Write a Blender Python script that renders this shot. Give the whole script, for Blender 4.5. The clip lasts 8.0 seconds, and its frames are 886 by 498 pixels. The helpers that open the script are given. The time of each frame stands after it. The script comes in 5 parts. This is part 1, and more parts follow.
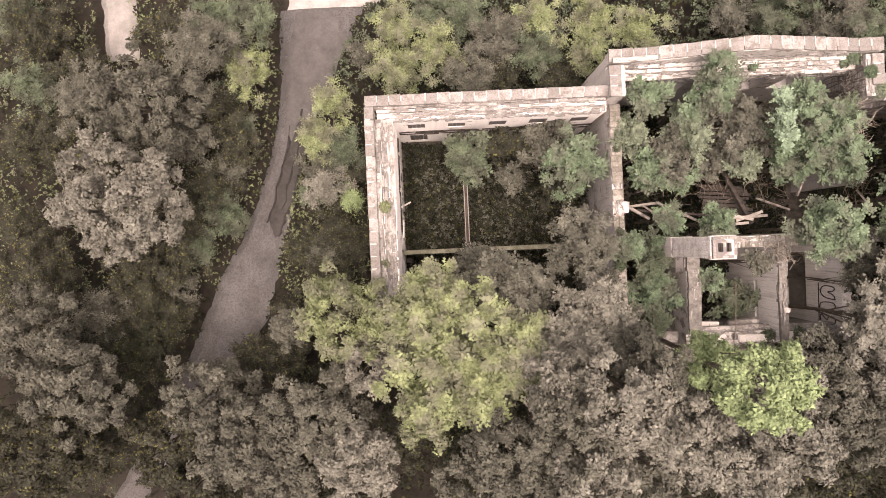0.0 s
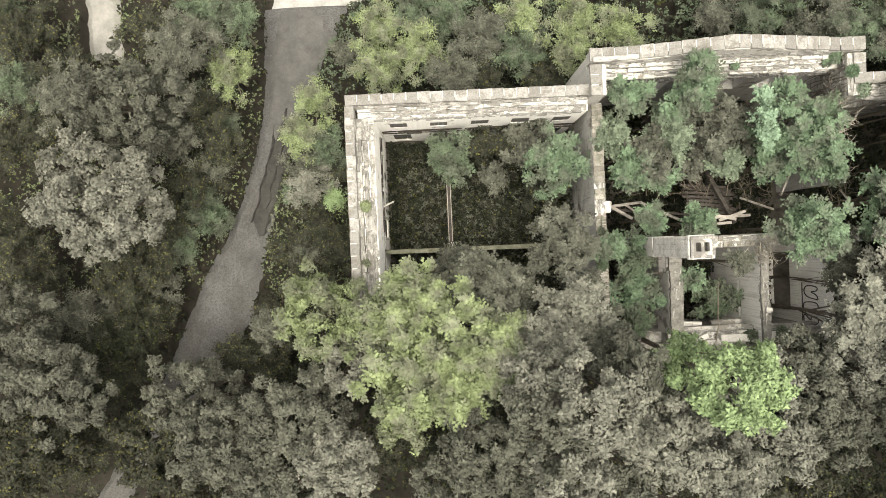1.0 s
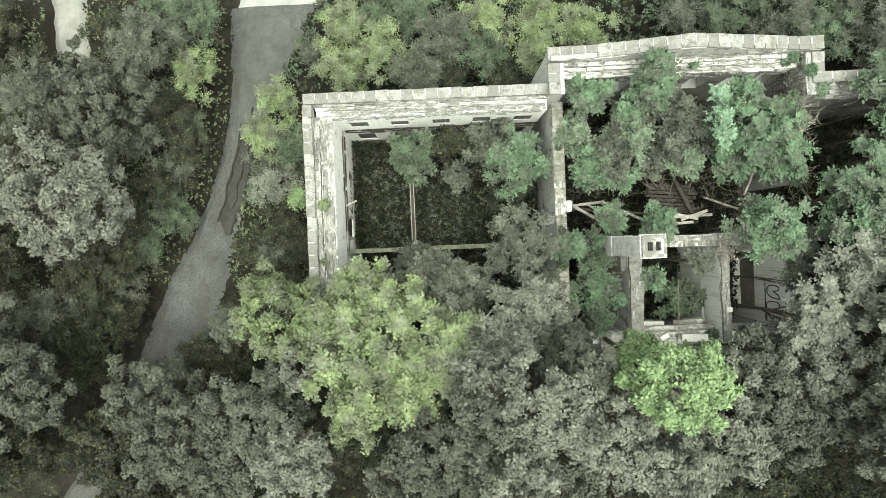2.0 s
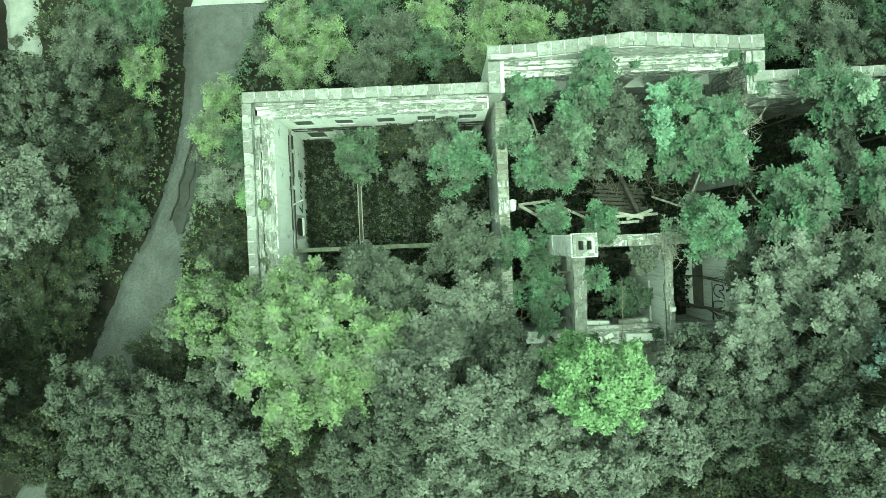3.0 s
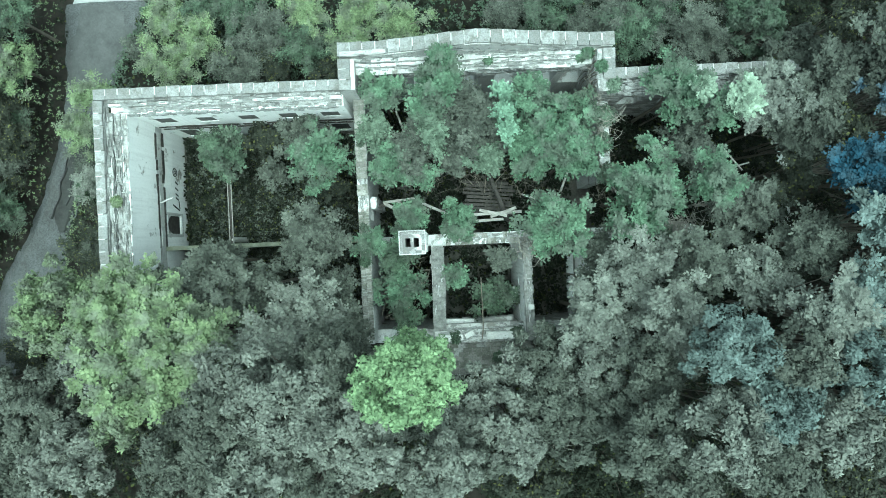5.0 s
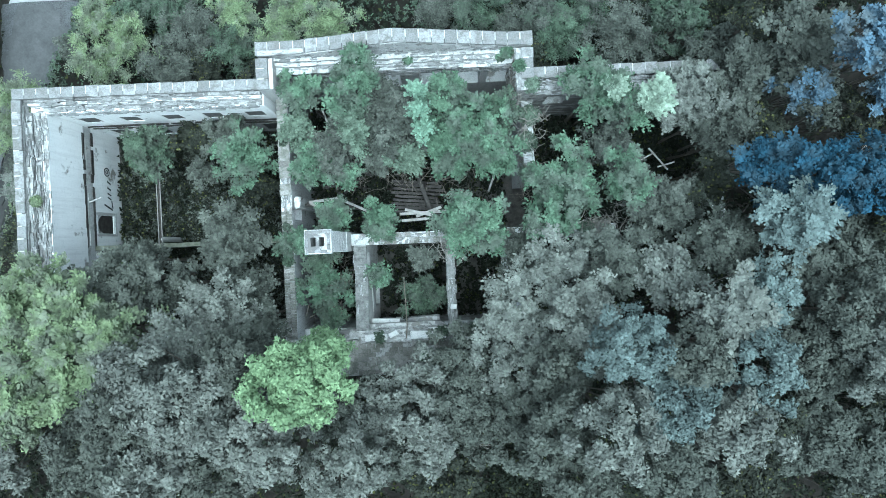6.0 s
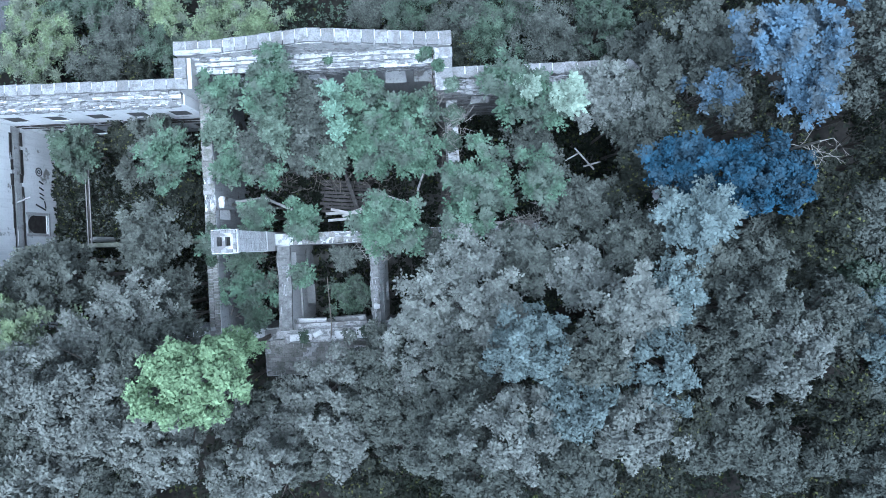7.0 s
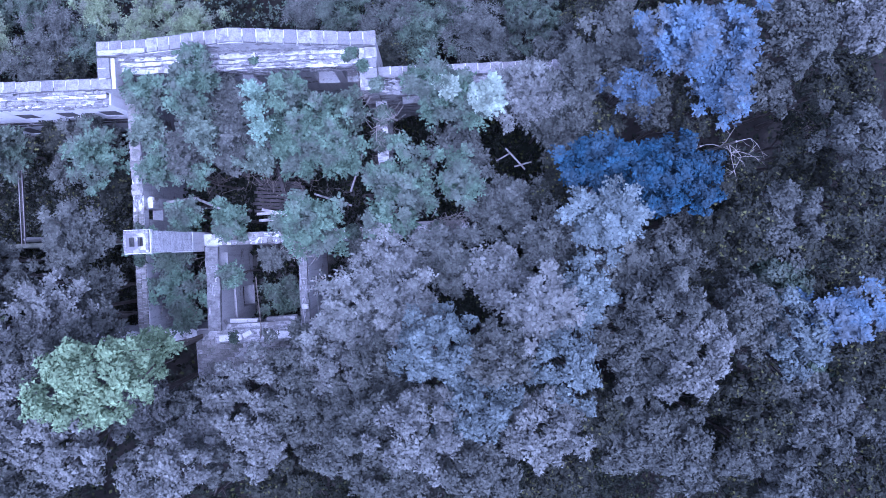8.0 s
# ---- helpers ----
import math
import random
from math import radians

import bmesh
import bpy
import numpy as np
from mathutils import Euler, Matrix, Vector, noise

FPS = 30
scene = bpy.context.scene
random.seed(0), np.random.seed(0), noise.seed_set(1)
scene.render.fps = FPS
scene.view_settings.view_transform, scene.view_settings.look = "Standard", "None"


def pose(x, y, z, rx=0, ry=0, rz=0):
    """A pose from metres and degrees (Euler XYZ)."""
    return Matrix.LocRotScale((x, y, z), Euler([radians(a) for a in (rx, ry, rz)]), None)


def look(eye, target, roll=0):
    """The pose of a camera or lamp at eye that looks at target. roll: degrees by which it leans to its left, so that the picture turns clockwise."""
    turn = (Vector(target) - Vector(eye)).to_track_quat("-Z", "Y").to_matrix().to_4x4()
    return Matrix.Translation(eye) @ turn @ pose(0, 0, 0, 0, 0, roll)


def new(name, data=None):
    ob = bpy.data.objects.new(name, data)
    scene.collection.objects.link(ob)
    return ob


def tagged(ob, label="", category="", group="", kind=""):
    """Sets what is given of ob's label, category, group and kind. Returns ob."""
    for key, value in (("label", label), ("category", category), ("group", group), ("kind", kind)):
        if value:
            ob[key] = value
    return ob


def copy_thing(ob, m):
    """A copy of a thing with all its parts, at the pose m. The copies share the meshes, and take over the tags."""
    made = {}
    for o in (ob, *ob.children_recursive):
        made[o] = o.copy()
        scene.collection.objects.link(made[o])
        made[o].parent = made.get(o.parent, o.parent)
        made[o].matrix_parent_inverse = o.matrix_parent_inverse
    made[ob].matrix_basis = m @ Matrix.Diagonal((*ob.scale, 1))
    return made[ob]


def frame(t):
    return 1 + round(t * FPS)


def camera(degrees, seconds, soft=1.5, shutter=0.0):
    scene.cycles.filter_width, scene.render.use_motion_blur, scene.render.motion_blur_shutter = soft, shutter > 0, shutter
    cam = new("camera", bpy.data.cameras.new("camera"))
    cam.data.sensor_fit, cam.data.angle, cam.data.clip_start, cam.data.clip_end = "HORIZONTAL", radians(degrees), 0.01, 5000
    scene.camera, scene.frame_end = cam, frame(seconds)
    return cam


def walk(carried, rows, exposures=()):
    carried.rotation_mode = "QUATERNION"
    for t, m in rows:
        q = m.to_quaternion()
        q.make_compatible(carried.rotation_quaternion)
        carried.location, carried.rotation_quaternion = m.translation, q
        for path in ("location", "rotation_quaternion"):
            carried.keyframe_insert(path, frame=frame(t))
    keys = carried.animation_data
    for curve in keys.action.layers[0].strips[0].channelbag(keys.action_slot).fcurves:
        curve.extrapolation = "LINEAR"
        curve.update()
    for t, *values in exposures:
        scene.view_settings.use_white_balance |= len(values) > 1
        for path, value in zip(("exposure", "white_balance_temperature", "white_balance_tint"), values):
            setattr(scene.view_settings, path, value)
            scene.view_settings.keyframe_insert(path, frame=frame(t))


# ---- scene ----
cam = camera(70.0, 8.0, 0.8, 0.12)
METRES, EYE, TILT, LEAN, TURN = 25.0, 40.85, -90.0, 0.0, 0.0
ROWS = [
    (0, 0.0000, 0.0000, 0.0000, -0.02, -0.53, 2.60),
    (0.5, 0.0146, 0.0019, -0.0019, -0.01, -0.53, 2.58),
    (1, 0.0398, 0.0035, -0.0025, -0.00, -0.54, 2.57),
    (1.5, 0.0763, 0.0052, -0.0047, -0.02, -0.54, 2.54),
    (3, 0.2418, 0.0099, -0.0150, -0.12, -0.54, 2.47),
    (3.5, 0.3094, 0.0112, -0.0183, -0.18, -0.58, 2.46),
    (4, 0.3804, 0.0119, -0.0222, -0.25, -0.58, 2.47),
    (5.5, 0.6161, 0.0127, -0.0375, -0.27, -0.52, 2.50),
    (6, 0.6962, 0.0119, -0.0414, -0.32, -0.51, 2.51),
    (6.5, 0.7756, 0.0113, -0.0451, -0.40, -0.53, 2.52),
    (7, 0.8534, 0.0107, -0.0491, -0.47, -0.51, 2.54),
    (7.5, 0.9278, 0.0098, -0.0519, -0.56, -0.52, 2.57),
    (8, 0.9979, 0.0087, -0.0555, -0.70, -0.51, 2.58),
]
EXPOSURES = [(0.0, 0.54, 8150, 29), (0.8, 0.52, 7700, 10), (1.5, 0.53, 7200, -3), (2.3, 0.52, 6800, -20), (3.2, 0.52, 6350, -62), (4.2, 0.45, 5750, -49), (5.5, 0.36, 5100, -15), (7.0, 0.33, 4680, 4), (8.0, 0.26, 4320, 41)]
walk(cam, [(t, pose(0, 0, EYE, TILT, LEAN, TURN) @ pose(METRES * x, METRES * y, METRES * z, 90 + pitch, roll, yaw)) for t, x, y, z, yaw, pitch, roll in ROWS], EXPOSURES)

# ---- world and light: a bright overcast day ----
world = bpy.data.worlds.new("sky")
scene.world = world
world.use_nodes = True
wn = world.node_tree.nodes
sky = wn.new("ShaderNodeTexSky")
sky.sky_type, sky.sun_disc = "NISHITA", False
sky.sun_elevation, sky.sun_rotation = radians(82), radians(160)
sky.air_density, sky.dust_density, sky.ozone_density = 0.4, 6.0, 1.0
wn["Background"].inputs["Strength"].default_value = 0.34
cloud = wn.new("ShaderNodeHueSaturation")  # thin cloud takes most of the blue out of the sky
cloud.inputs["Saturation"].default_value = 0.35
world.node_tree.links.new(sky.outputs[0], cloud.inputs["Color"])
world.node_tree.links.new(cloud.outputs[0], wn["Background"].inputs["Color"])
sun = bpy.data.lights.new("sun", "SUN")
sun.energy, sun.angle, sun.color = 2.1, radians(95), (1.0, 0.97, 0.94)
new("sun", sun).matrix_world = look((2, -6, 48), (0, 0, 0))


# ---- materials ----
def nodes_of(name, rough=0.9):
    m = bpy.data.materials.new(name)
    m.use_nodes = True
    nt = m.node_tree
    b = nt.nodes["Principled BSDF"]
    b.inputs["Roughness"].default_value = rough
    b.inputs["Specular IOR Level"].default_value = 0.25
    return m, nt, b


def add(nt, kind, **inputs):
    n = nt.nodes.new(kind)
    for k, v in inputs.items():
        n.inputs[k.replace("_", " ")].default_value = v
    return n


def ramp(nt, src, stops):
    r = nt.nodes.new("ShaderNodeValToRGB")
    e = r.color_ramp.elements
    while len(e) < len(stops):
        e.new(0.5)
    for el, (p, c) in zip(e, stops):
        el.position, el.color = p, (*c, 1) if len(c) == 3 else c
    nt.links.new(src, r.inputs["Fac"])
    return r.outputs["Color"]


def mixed(nt, fac, a, b, mode="MIX"):
    n = nt.nodes.new("ShaderNodeMix")
    n.data_type, n.blend_type = "RGBA", mode
    for sock, v in ((n.inputs[0], fac), (n.inputs[6], a), (n.inputs[7], b)):
        if isinstance(v, (float, int)):
            sock.default_value = v
        elif isinstance(v, tuple):
            sock.default_value = (*v, 1)
        else:
            nt.links.new(v, sock)
    return n.outputs[2]


def noise_of(nt, scale, detail=5.0, rough=0.6, stretch=(1, 1, 1)):
    co = nt.nodes.new("ShaderNodeNewGeometry")
    mp = nt.nodes.new("ShaderNodeMapping")
    mp.inputs["Scale"].default_value = stretch
    nt.links.new(co.outputs["Position"], mp.inputs["Vector"])
    n = add(nt, "ShaderNodeTexNoise", Scale=scale, Detail=detail, Roughness=rough)
    nt.links.new(mp.outputs[0], n.inputs["Vector"])
    return n.outputs["Fac"]


def bump(nt, b, src, strength, distance):
    n = add(nt, "ShaderNodeBump", Strength=strength, Distance=distance)
    nt.links.new(src, n.inputs["Height"])
    nt.links.new(n.outputs[0], b.inputs["Normal"])


def leaf_material(name, dark, mid, light, dull=0.0, fleck=None):
    """Leaves: each leaf its own shade, larger drifts of colour through the crown, some light let through."""
    m, nt, b = nodes_of(name, 0.7)
    b.inputs["Specular IOR Level"].default_value = 0.06
    geo = nt.nodes.new("ShaderNodeNewGeometry")
    one = ramp(nt, geo.outputs["Random Per Island"], [(0.0, dark), (0.5, mid), (0.92, light)] + ([(0.93, fleck), (1.0, fleck)] if fleck else [(1.0, light)]))
    drift = ramp(nt, noise_of(nt, 1.3, 3.0), [(0.32, (0.6, 0.6, 0.6)), (0.68, (1.35, 1.35, 1.35))])
    if dull:
        grey = sum(mid) / 3 * 0.86
        patch = ramp(nt, noise_of(nt, 0.9, 2.0, 0.5), [(0.42, (dull, dull, dull)), (0.56, (0, 0, 0))])
        one = mixed(nt, patch, one, (grey * 1.0, grey * 1.03, grey * 0.92))
    col = mixed(nt, 1.0, one, drift, "MULTIPLY")
    # tint graded from west to east: part of the overall colour cast, put into the leaves
    sep = nt.nodes.new("ShaderNodeSeparateXYZ")
    nt.links.new(geo.outputs["Position"], sep.inputs[0])
    span = nt.nodes.new("ShaderNodeMapRange")
    span.inputs["From Min"].default_value, span.inputs["From Max"].default_value = -18.0, 42.0
    nt.links.new(sep.outputs["X"], span.inputs["Value"])
    col = mixed(nt, 1.0, col, ramp(nt, span.outputs[0], [(0.0, (0.95, 0.92, 0.89)), (0.45, (0.97, 0.95, 0.92)), (1.0, (0.92, 0.92, 0.91))]), "MULTIPLY")
    nt.links.new(col, b.inputs["Base Color"])
    tr = nt.nodes.new("ShaderNodeBsdfTranslucent")
    nt.links.new(col, tr.inputs["Color"])
    mx = nt.nodes.new("ShaderNodeMixShader")
    mx.inputs[0].default_value = 0.09
    nt.links.new(b.outputs[0], mx.inputs[1])
    nt.links.new(tr.outputs[0], mx.inputs[2])
    nt.links.new(mx.outputs[0], nt.nodes["Material Output"].inputs["Surface"])
    return m


def masonry(name, base, stain, brick, amount, streak=(1, 1, 0.15), seed=0.0, layers=0.40, relief=0.7, grime=0.7, speckle=0.6):
    """Old plaster or stone: grey weather stains, run-down streaks, and bare brick where it has fallen off."""
    m, nt, b = nodes_of(name, 0.92)
    big = noise_of(nt, 0.9 + seed, 6.0, 0.65)
    run = noise_of(nt, 2.6, 6.0, 0.7, streak)
    fine = noise_of(nt, 22.0, 4.0, 0.7)
    c = ramp(nt, run, [(0.28, stain), (0.50, base), (0.75, tuple(min(1.0, v * 1.06) for v in base))])
    c = mixed(nt, ramp(nt, big, [(amount, (1, 1, 1)), (amount + 0.07, (0, 0, 0))]), c, brick)
    c = mixed(nt, speckle, c, ramp(nt, fine, [(0.3, (0.5, 0.5, 0.5)), (0.62, (1.0, 1.0, 1.0))]), "MULTIPLY")
    grit = noise_of(nt, 9.0, 6.0, 0.75, (0.5, 0.5, 2.2))
    c = mixed(nt, ramp(nt, grit, [(0.36, (grime, grime, grime)), (0.42, (0, 0, 0))]), c, tuple(v * 0.35 for v in stain))
    layer = noise_of(nt, 1.5, 6.0, 0.65, (0.55, 0.55, 4.5))
    c = mixed(nt, ramp(nt, layer, [(layers - 0.05, (1, 1, 1)), (layers, (0, 0, 0))]), c, tuple(v * 0.7 for v in stain))
    nt.links.new(c, b.inputs["Base Color"])
    bump(nt, b, layer, relief, 0.06)
    return m


def piece_material(name, lo, hi, lichen=(0.30, 0.30, 0.26)):
    m, nt, b = nodes_of(name, 0.9)
    info = nt.nodes.new("ShaderNodeObjectInfo")
    c = ramp(nt, info.outputs["Random"], [(0.0, lo), (1.0, hi)])
    c = mixed(nt, ramp(nt, noise_of(nt, 2.2, 6.0, 0.7), [(0.46, (0, 0, 0)), (0.60, (1, 1, 1))]), c, lichen)
    c = mixed(nt, 0.75, c, ramp(nt, noise_of(nt, 14.0, 6.0, 0.75), [(0.34, (0.4, 0.4, 0.39)), (0.62, (1, 1, 1))]), "MULTIPLY")
    nt.links.new(c, b.inputs["Base Color"])
    bump(nt, b, noise_of(nt, 14.0), 0.7, 0.03)
    return m


def plain_mottled(name, lo, hi, scale, rough=0.9, stretch=(1, 1, 1)):
    m, nt, b = nodes_of(name, rough)
    c = ramp(nt, noise_of(nt, scale, 6.0, 0.68, stretch), [(0.3, lo), (0.7, hi)])
    c = mixed(nt, 0.5, c, ramp(nt, noise_of(nt, scale * 9), [(0.3, (0.6, 0.6, 0.6)), (0.7, (1, 1, 1))]), "MULTIPLY")
    nt.links.new(c, b.inputs["Base Color"])
    bump(nt, b, noise_of(nt, scale * 4), 0.5, 0.03)
    return m


def bits_material(name):
    """Rubble: every fragment its own shade from sooty grey to whitewash, with dirt in the grain."""
    m, nt, b = nodes_of(name, 0.93)
    geo = nt.nodes.new("ShaderNodeNewGeometry")
    info = nt.nodes.new("ShaderNodeObjectInfo")
    both = nt.nodes.new("ShaderNodeMath")
    both.operation = "ADD"
    nt.links.new(geo.outputs["Random Per Island"], both.inputs[0])
    nt.links.new(info.outputs["Random"], both.inputs[1])
    wrap = nt.nodes.new("ShaderNodeMath")
    wrap.operation = "FRACT"
    nt.links.new(both.outputs[0], wrap.inputs[0])
    c = ramp(nt, wrap.outputs[0], [(0.0, (0.19, 0.187, 0.18)), (0.22, (0.25, 0.247, 0.24)), (0.6, (0.30, 0.297, 0.29)), (1.0, (0.38, 0.377, 0.367))])
    c = mixed(nt, 0.7, c, ramp(nt, noise_of(nt, 3.5, 6.0, 0.7), [(0.32, (0.5, 0.49, 0.46)), (0.58, (1, 1, 1))]), "MULTIPLY")
    c = mixed(nt, 0.75, c, ramp(nt, noise_of(nt, 16.0, 6.0, 0.75), [(0.34, (0.35, 0.35, 0.34)), (0.6, (1, 1, 1))]), "MULTIPLY")
    nt.links.new(c, b.inputs["Base Color"])
    bump(nt, b, noise_of(nt, 12.0), 0.8, 0.04)
    return m


# middle colour of each kind of foliage; "shade" has the gloom under crowns mixed in
TONES = {
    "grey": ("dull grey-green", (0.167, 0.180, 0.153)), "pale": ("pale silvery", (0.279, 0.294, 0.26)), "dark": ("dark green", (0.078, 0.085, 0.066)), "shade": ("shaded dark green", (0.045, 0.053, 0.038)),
    "green": ("mid-green", (0.155, 0.21, 0.145)), "olive": ("yellow-green", (0.295, 0.372, 0.205)), "fresh": ("fresh green", (0.186, 0.278, 0.185)),
    "fern": ("cool green", (0.235, 0.30, 0.225)), "lime": ("bright lime", (0.35, 0.49, 0.265)), "tinged": ("blue-tinged pale green", (0.235, 0.288, 0.275)), "mint": ("bright mint-green", (0.30, 0.44, 0.32)), "bluish": ("bluish-green", (0.165, 0.25, 0.335)), "deep": ("deep green", (0.055, 0.13, 0.20)), "white": ("whitish", (0.42, 0.52, 0.40)),
}
LEAF = {}
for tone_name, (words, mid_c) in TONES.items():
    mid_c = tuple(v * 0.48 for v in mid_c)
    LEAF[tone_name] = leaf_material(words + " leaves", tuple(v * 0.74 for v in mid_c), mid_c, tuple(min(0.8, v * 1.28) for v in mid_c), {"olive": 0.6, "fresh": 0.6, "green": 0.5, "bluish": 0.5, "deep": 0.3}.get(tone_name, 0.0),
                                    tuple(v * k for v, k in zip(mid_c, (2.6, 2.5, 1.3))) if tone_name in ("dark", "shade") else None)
BARK = plain_mottled("grey bark", (0.075, 0.064, 0.053), (0.180, 0.158, 0.128), 6.0, 0.9, (1, 1, 0.3))
MOSS = plain_mottled("mossy mortar", (0.083, 0.090, 0.056), (0.225, 0.225, 0.180), 2.5)
DEADWOOD = plain_mottled("bleached dead wood", (0.176, 0.164, 0.140), (0.304, 0.284, 0.252), 6.0)
PLASTER = masonry("weathered white plaster", (0.516, 0.507, 0.486), (0.378, 0.370, 0.353), (0.215, 0.202, 0.181), 0.35, (1.376, 1.376, 0.103), layers=0.33, relief=0.2)
WHITEWASH = masonry("flaking whitewash", (0.88, 0.872, 0.85), (0.76, 0.75, 0.73), (0.30, 0.285, 0.255), 0.32, (1.8, 1.8, 0.14), layers=0.29, relief=0.2, grime=0.3, speckle=0.2)
RUBBLE = masonry("bare rubble and mortar", (0.389, 0.382, 0.364), (0.187, 0.180, 0.173), (0.180, 0.169, 0.155), 0.42, (1, 1, 1), layers=0.475)
GREYWALL = masonry("grey rain-washed wall", (0.544, 0.540, 0.523), (0.306, 0.302, 0.289), (0.212, 0.187, 0.170), 0.36, (2.550, 2.550, 0.212))
STREAKED = masonry("rain-streaked plaster", (0.80, 0.795, 0.775), (0.40, 0.395, 0.38), (0.30, 0.28, 0.255), 0.31, (4.5, 4.5, 0.16), layers=0.27, relief=0.25, grime=0.35, speckle=0.35)
CRUMBLE = plain_mottled("crumbled sooty mortar", (0.075, 0.073, 0.068), (0.235, 0.23, 0.215), 4.0)
BRICK = piece_material("old grey brick", (0.163, 0.152, 0.137), (0.340, 0.326, 0.300), (0.148, 0.148, 0.122))
STONE = piece_material("coping stone", (0.178, 0.175, 0.170), (0.326, 0.323, 0.315), (0.178, 0.170, 0.159))
MORTAR = plain_mottled("lime mortar", (0.375, 0.367, 0.352), (0.480, 0.473, 0.450), 5.0)
WHITEBRICK = piece_material("whitewashed brick", (0.60, 0.595, 0.58), (0.76, 0.755, 0.735), (0.45, 0.44, 0.42))
BITS = bits_material("mortar-smeared rubble")
BOARDING = plain_mottled("grey weathered boards", (0.07, 0.067, 0.063), (0.17, 0.163, 0.155), 3.0, 0.85)
TIMBER = plain_mottled("silvered timber", (0.176, 0.160, 0.144), (0.400, 0.384, 0.352), 3.0, 0.85, (1, 1, 1))
CHARRED = plain_mottled("dark rotten timber", (0.028, 0.024, 0.022), (0.080, 0.072, 0.064), 3.0, 0.85)
STEEL = plain_mottled("rusty painted steel", (0.165, 0.150, 0.135), (0.285, 0.270, 0.247), 4.0, 0.6)
PAINT = plain_mottled("black spray paint", (0.03, 0.03, 0.03), (0.06, 0.06, 0.06), 9.0, 0.6)
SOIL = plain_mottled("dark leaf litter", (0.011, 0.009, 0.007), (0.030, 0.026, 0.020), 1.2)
DEBRIS = plain_mottled("floor debris", (0.038, 0.034, 0.030), (0.120, 0.112, 0.098), 2.0)
CONCRETE = plain_mottled("pale concrete", (0.202, 0.200, 0.197), (0.346, 0.343, 0.338), 0.8)
TRACK = plain_mottled("pale dirt track", (0.165, 0.163, 0.154), (0.270, 0.266, 0.255), 1.0)


def asphalt():
    """Worn grey lane with a darker wet stretch and tyre lines."""
    m, nt, b = nodes_of("worn lane surface", 0.8)
    c = ramp(nt, noise_of(nt, 0.7, 6.0, 0.6), [(0.3, (0.056, 0.056, 0.056)), (0.7, (0.096, 0.097, 0.098))])
    c = mixed(nt, ramp(nt, noise_of(nt, 0.35, 5.0, 0.7, (1.6, 0.5, 1)), [(0.48, (0, 0, 0)), (0.62, (1, 1, 1))]), c, (0.065, 0.064, 0.062))
    c = mixed(nt, ramp(nt, noise_of(nt, 5.0, 5.0, 0.7), [(0.60, (0, 0, 0)), (0.70, (1, 1, 1))]), c, (0.09, 0.087, 0.078))
    c = mixed(nt, 0.8, c, ramp(nt, noise_of(nt, 11.0, 7.0, 0.8), [(0.36, (0.35, 0.35, 0.35)), (0.56, (1.1, 1.1, 1.1))]), "MULTIPLY")
    nt.links.new(c, b.inputs["Base Color"])
    bump(nt, b, noise_of(nt, 20.0), 0.6, 0.03)
    return m


LANE = asphalt()
MUD = plain_mottled("wet dark mud", (0.019, 0.018, 0.017), (0.045, 0.044, 0.041), 1.6, 0.75)
DARKLANE = plain_mottled("darker grey asphalt", (0.053, 0.053, 0.052), (0.094, 0.093, 0.091), 0.9, 0.85)
RUT = plain_mottled("wet rut", (0.010, 0.010, 0.009), (0.028, 0.027, 0.026), 2.5, 0.7)


# ---- builders ----
def mesh_of(name, verts, faces, material):
    me = bpy.data.meshes.new(name)
    me.from_pydata([tuple(v) for v in verts], [], faces)
    me.materials.append(material)
    me.update()
    return me


def part(name, data, parent=None, label="", m=None):
    """One mesh object, under its thing where it has one."""
    if isinstance(data, bmesh.types.BMesh):
        raise TypeError(name)
    ob = new(name, data)
    ob.parent = parent
    if m is not None:
        ob.matrix_basis = m
    return tagged(ob, label)


def box_data(name, x0, x1, y0, y1, z0, z1, material, wear=0.0, bevel=0.0):
    """A box with bevelled edges and, if worn, corners knocked a little out of true."""
    bm = bmesh.new()
    bmesh.ops.create_cube(bm, size=1, matrix=Matrix.Translation(((x0 + x1) / 2, (y0 + y1) / 2, (z0 + z1) / 2)) @ Matrix.Diagonal((x1 - x0, y1 - y0, z1 - z0, 1)))
    if bevel:
        bmesh.ops.bevel(bm, geom=bm.edges[:], offset=bevel, segments=1, affect="EDGES")
    if wear:
        for v in bm.verts:
            v.co += Vector((random.uniform(-wear, wear), random.uniform(-wear, wear), random.uniform(-wear, wear)))
    me = bpy.data.meshes.new(name)
    bm.to_mesh(me)
    bm.free()
    me.materials.append(material)
    return me


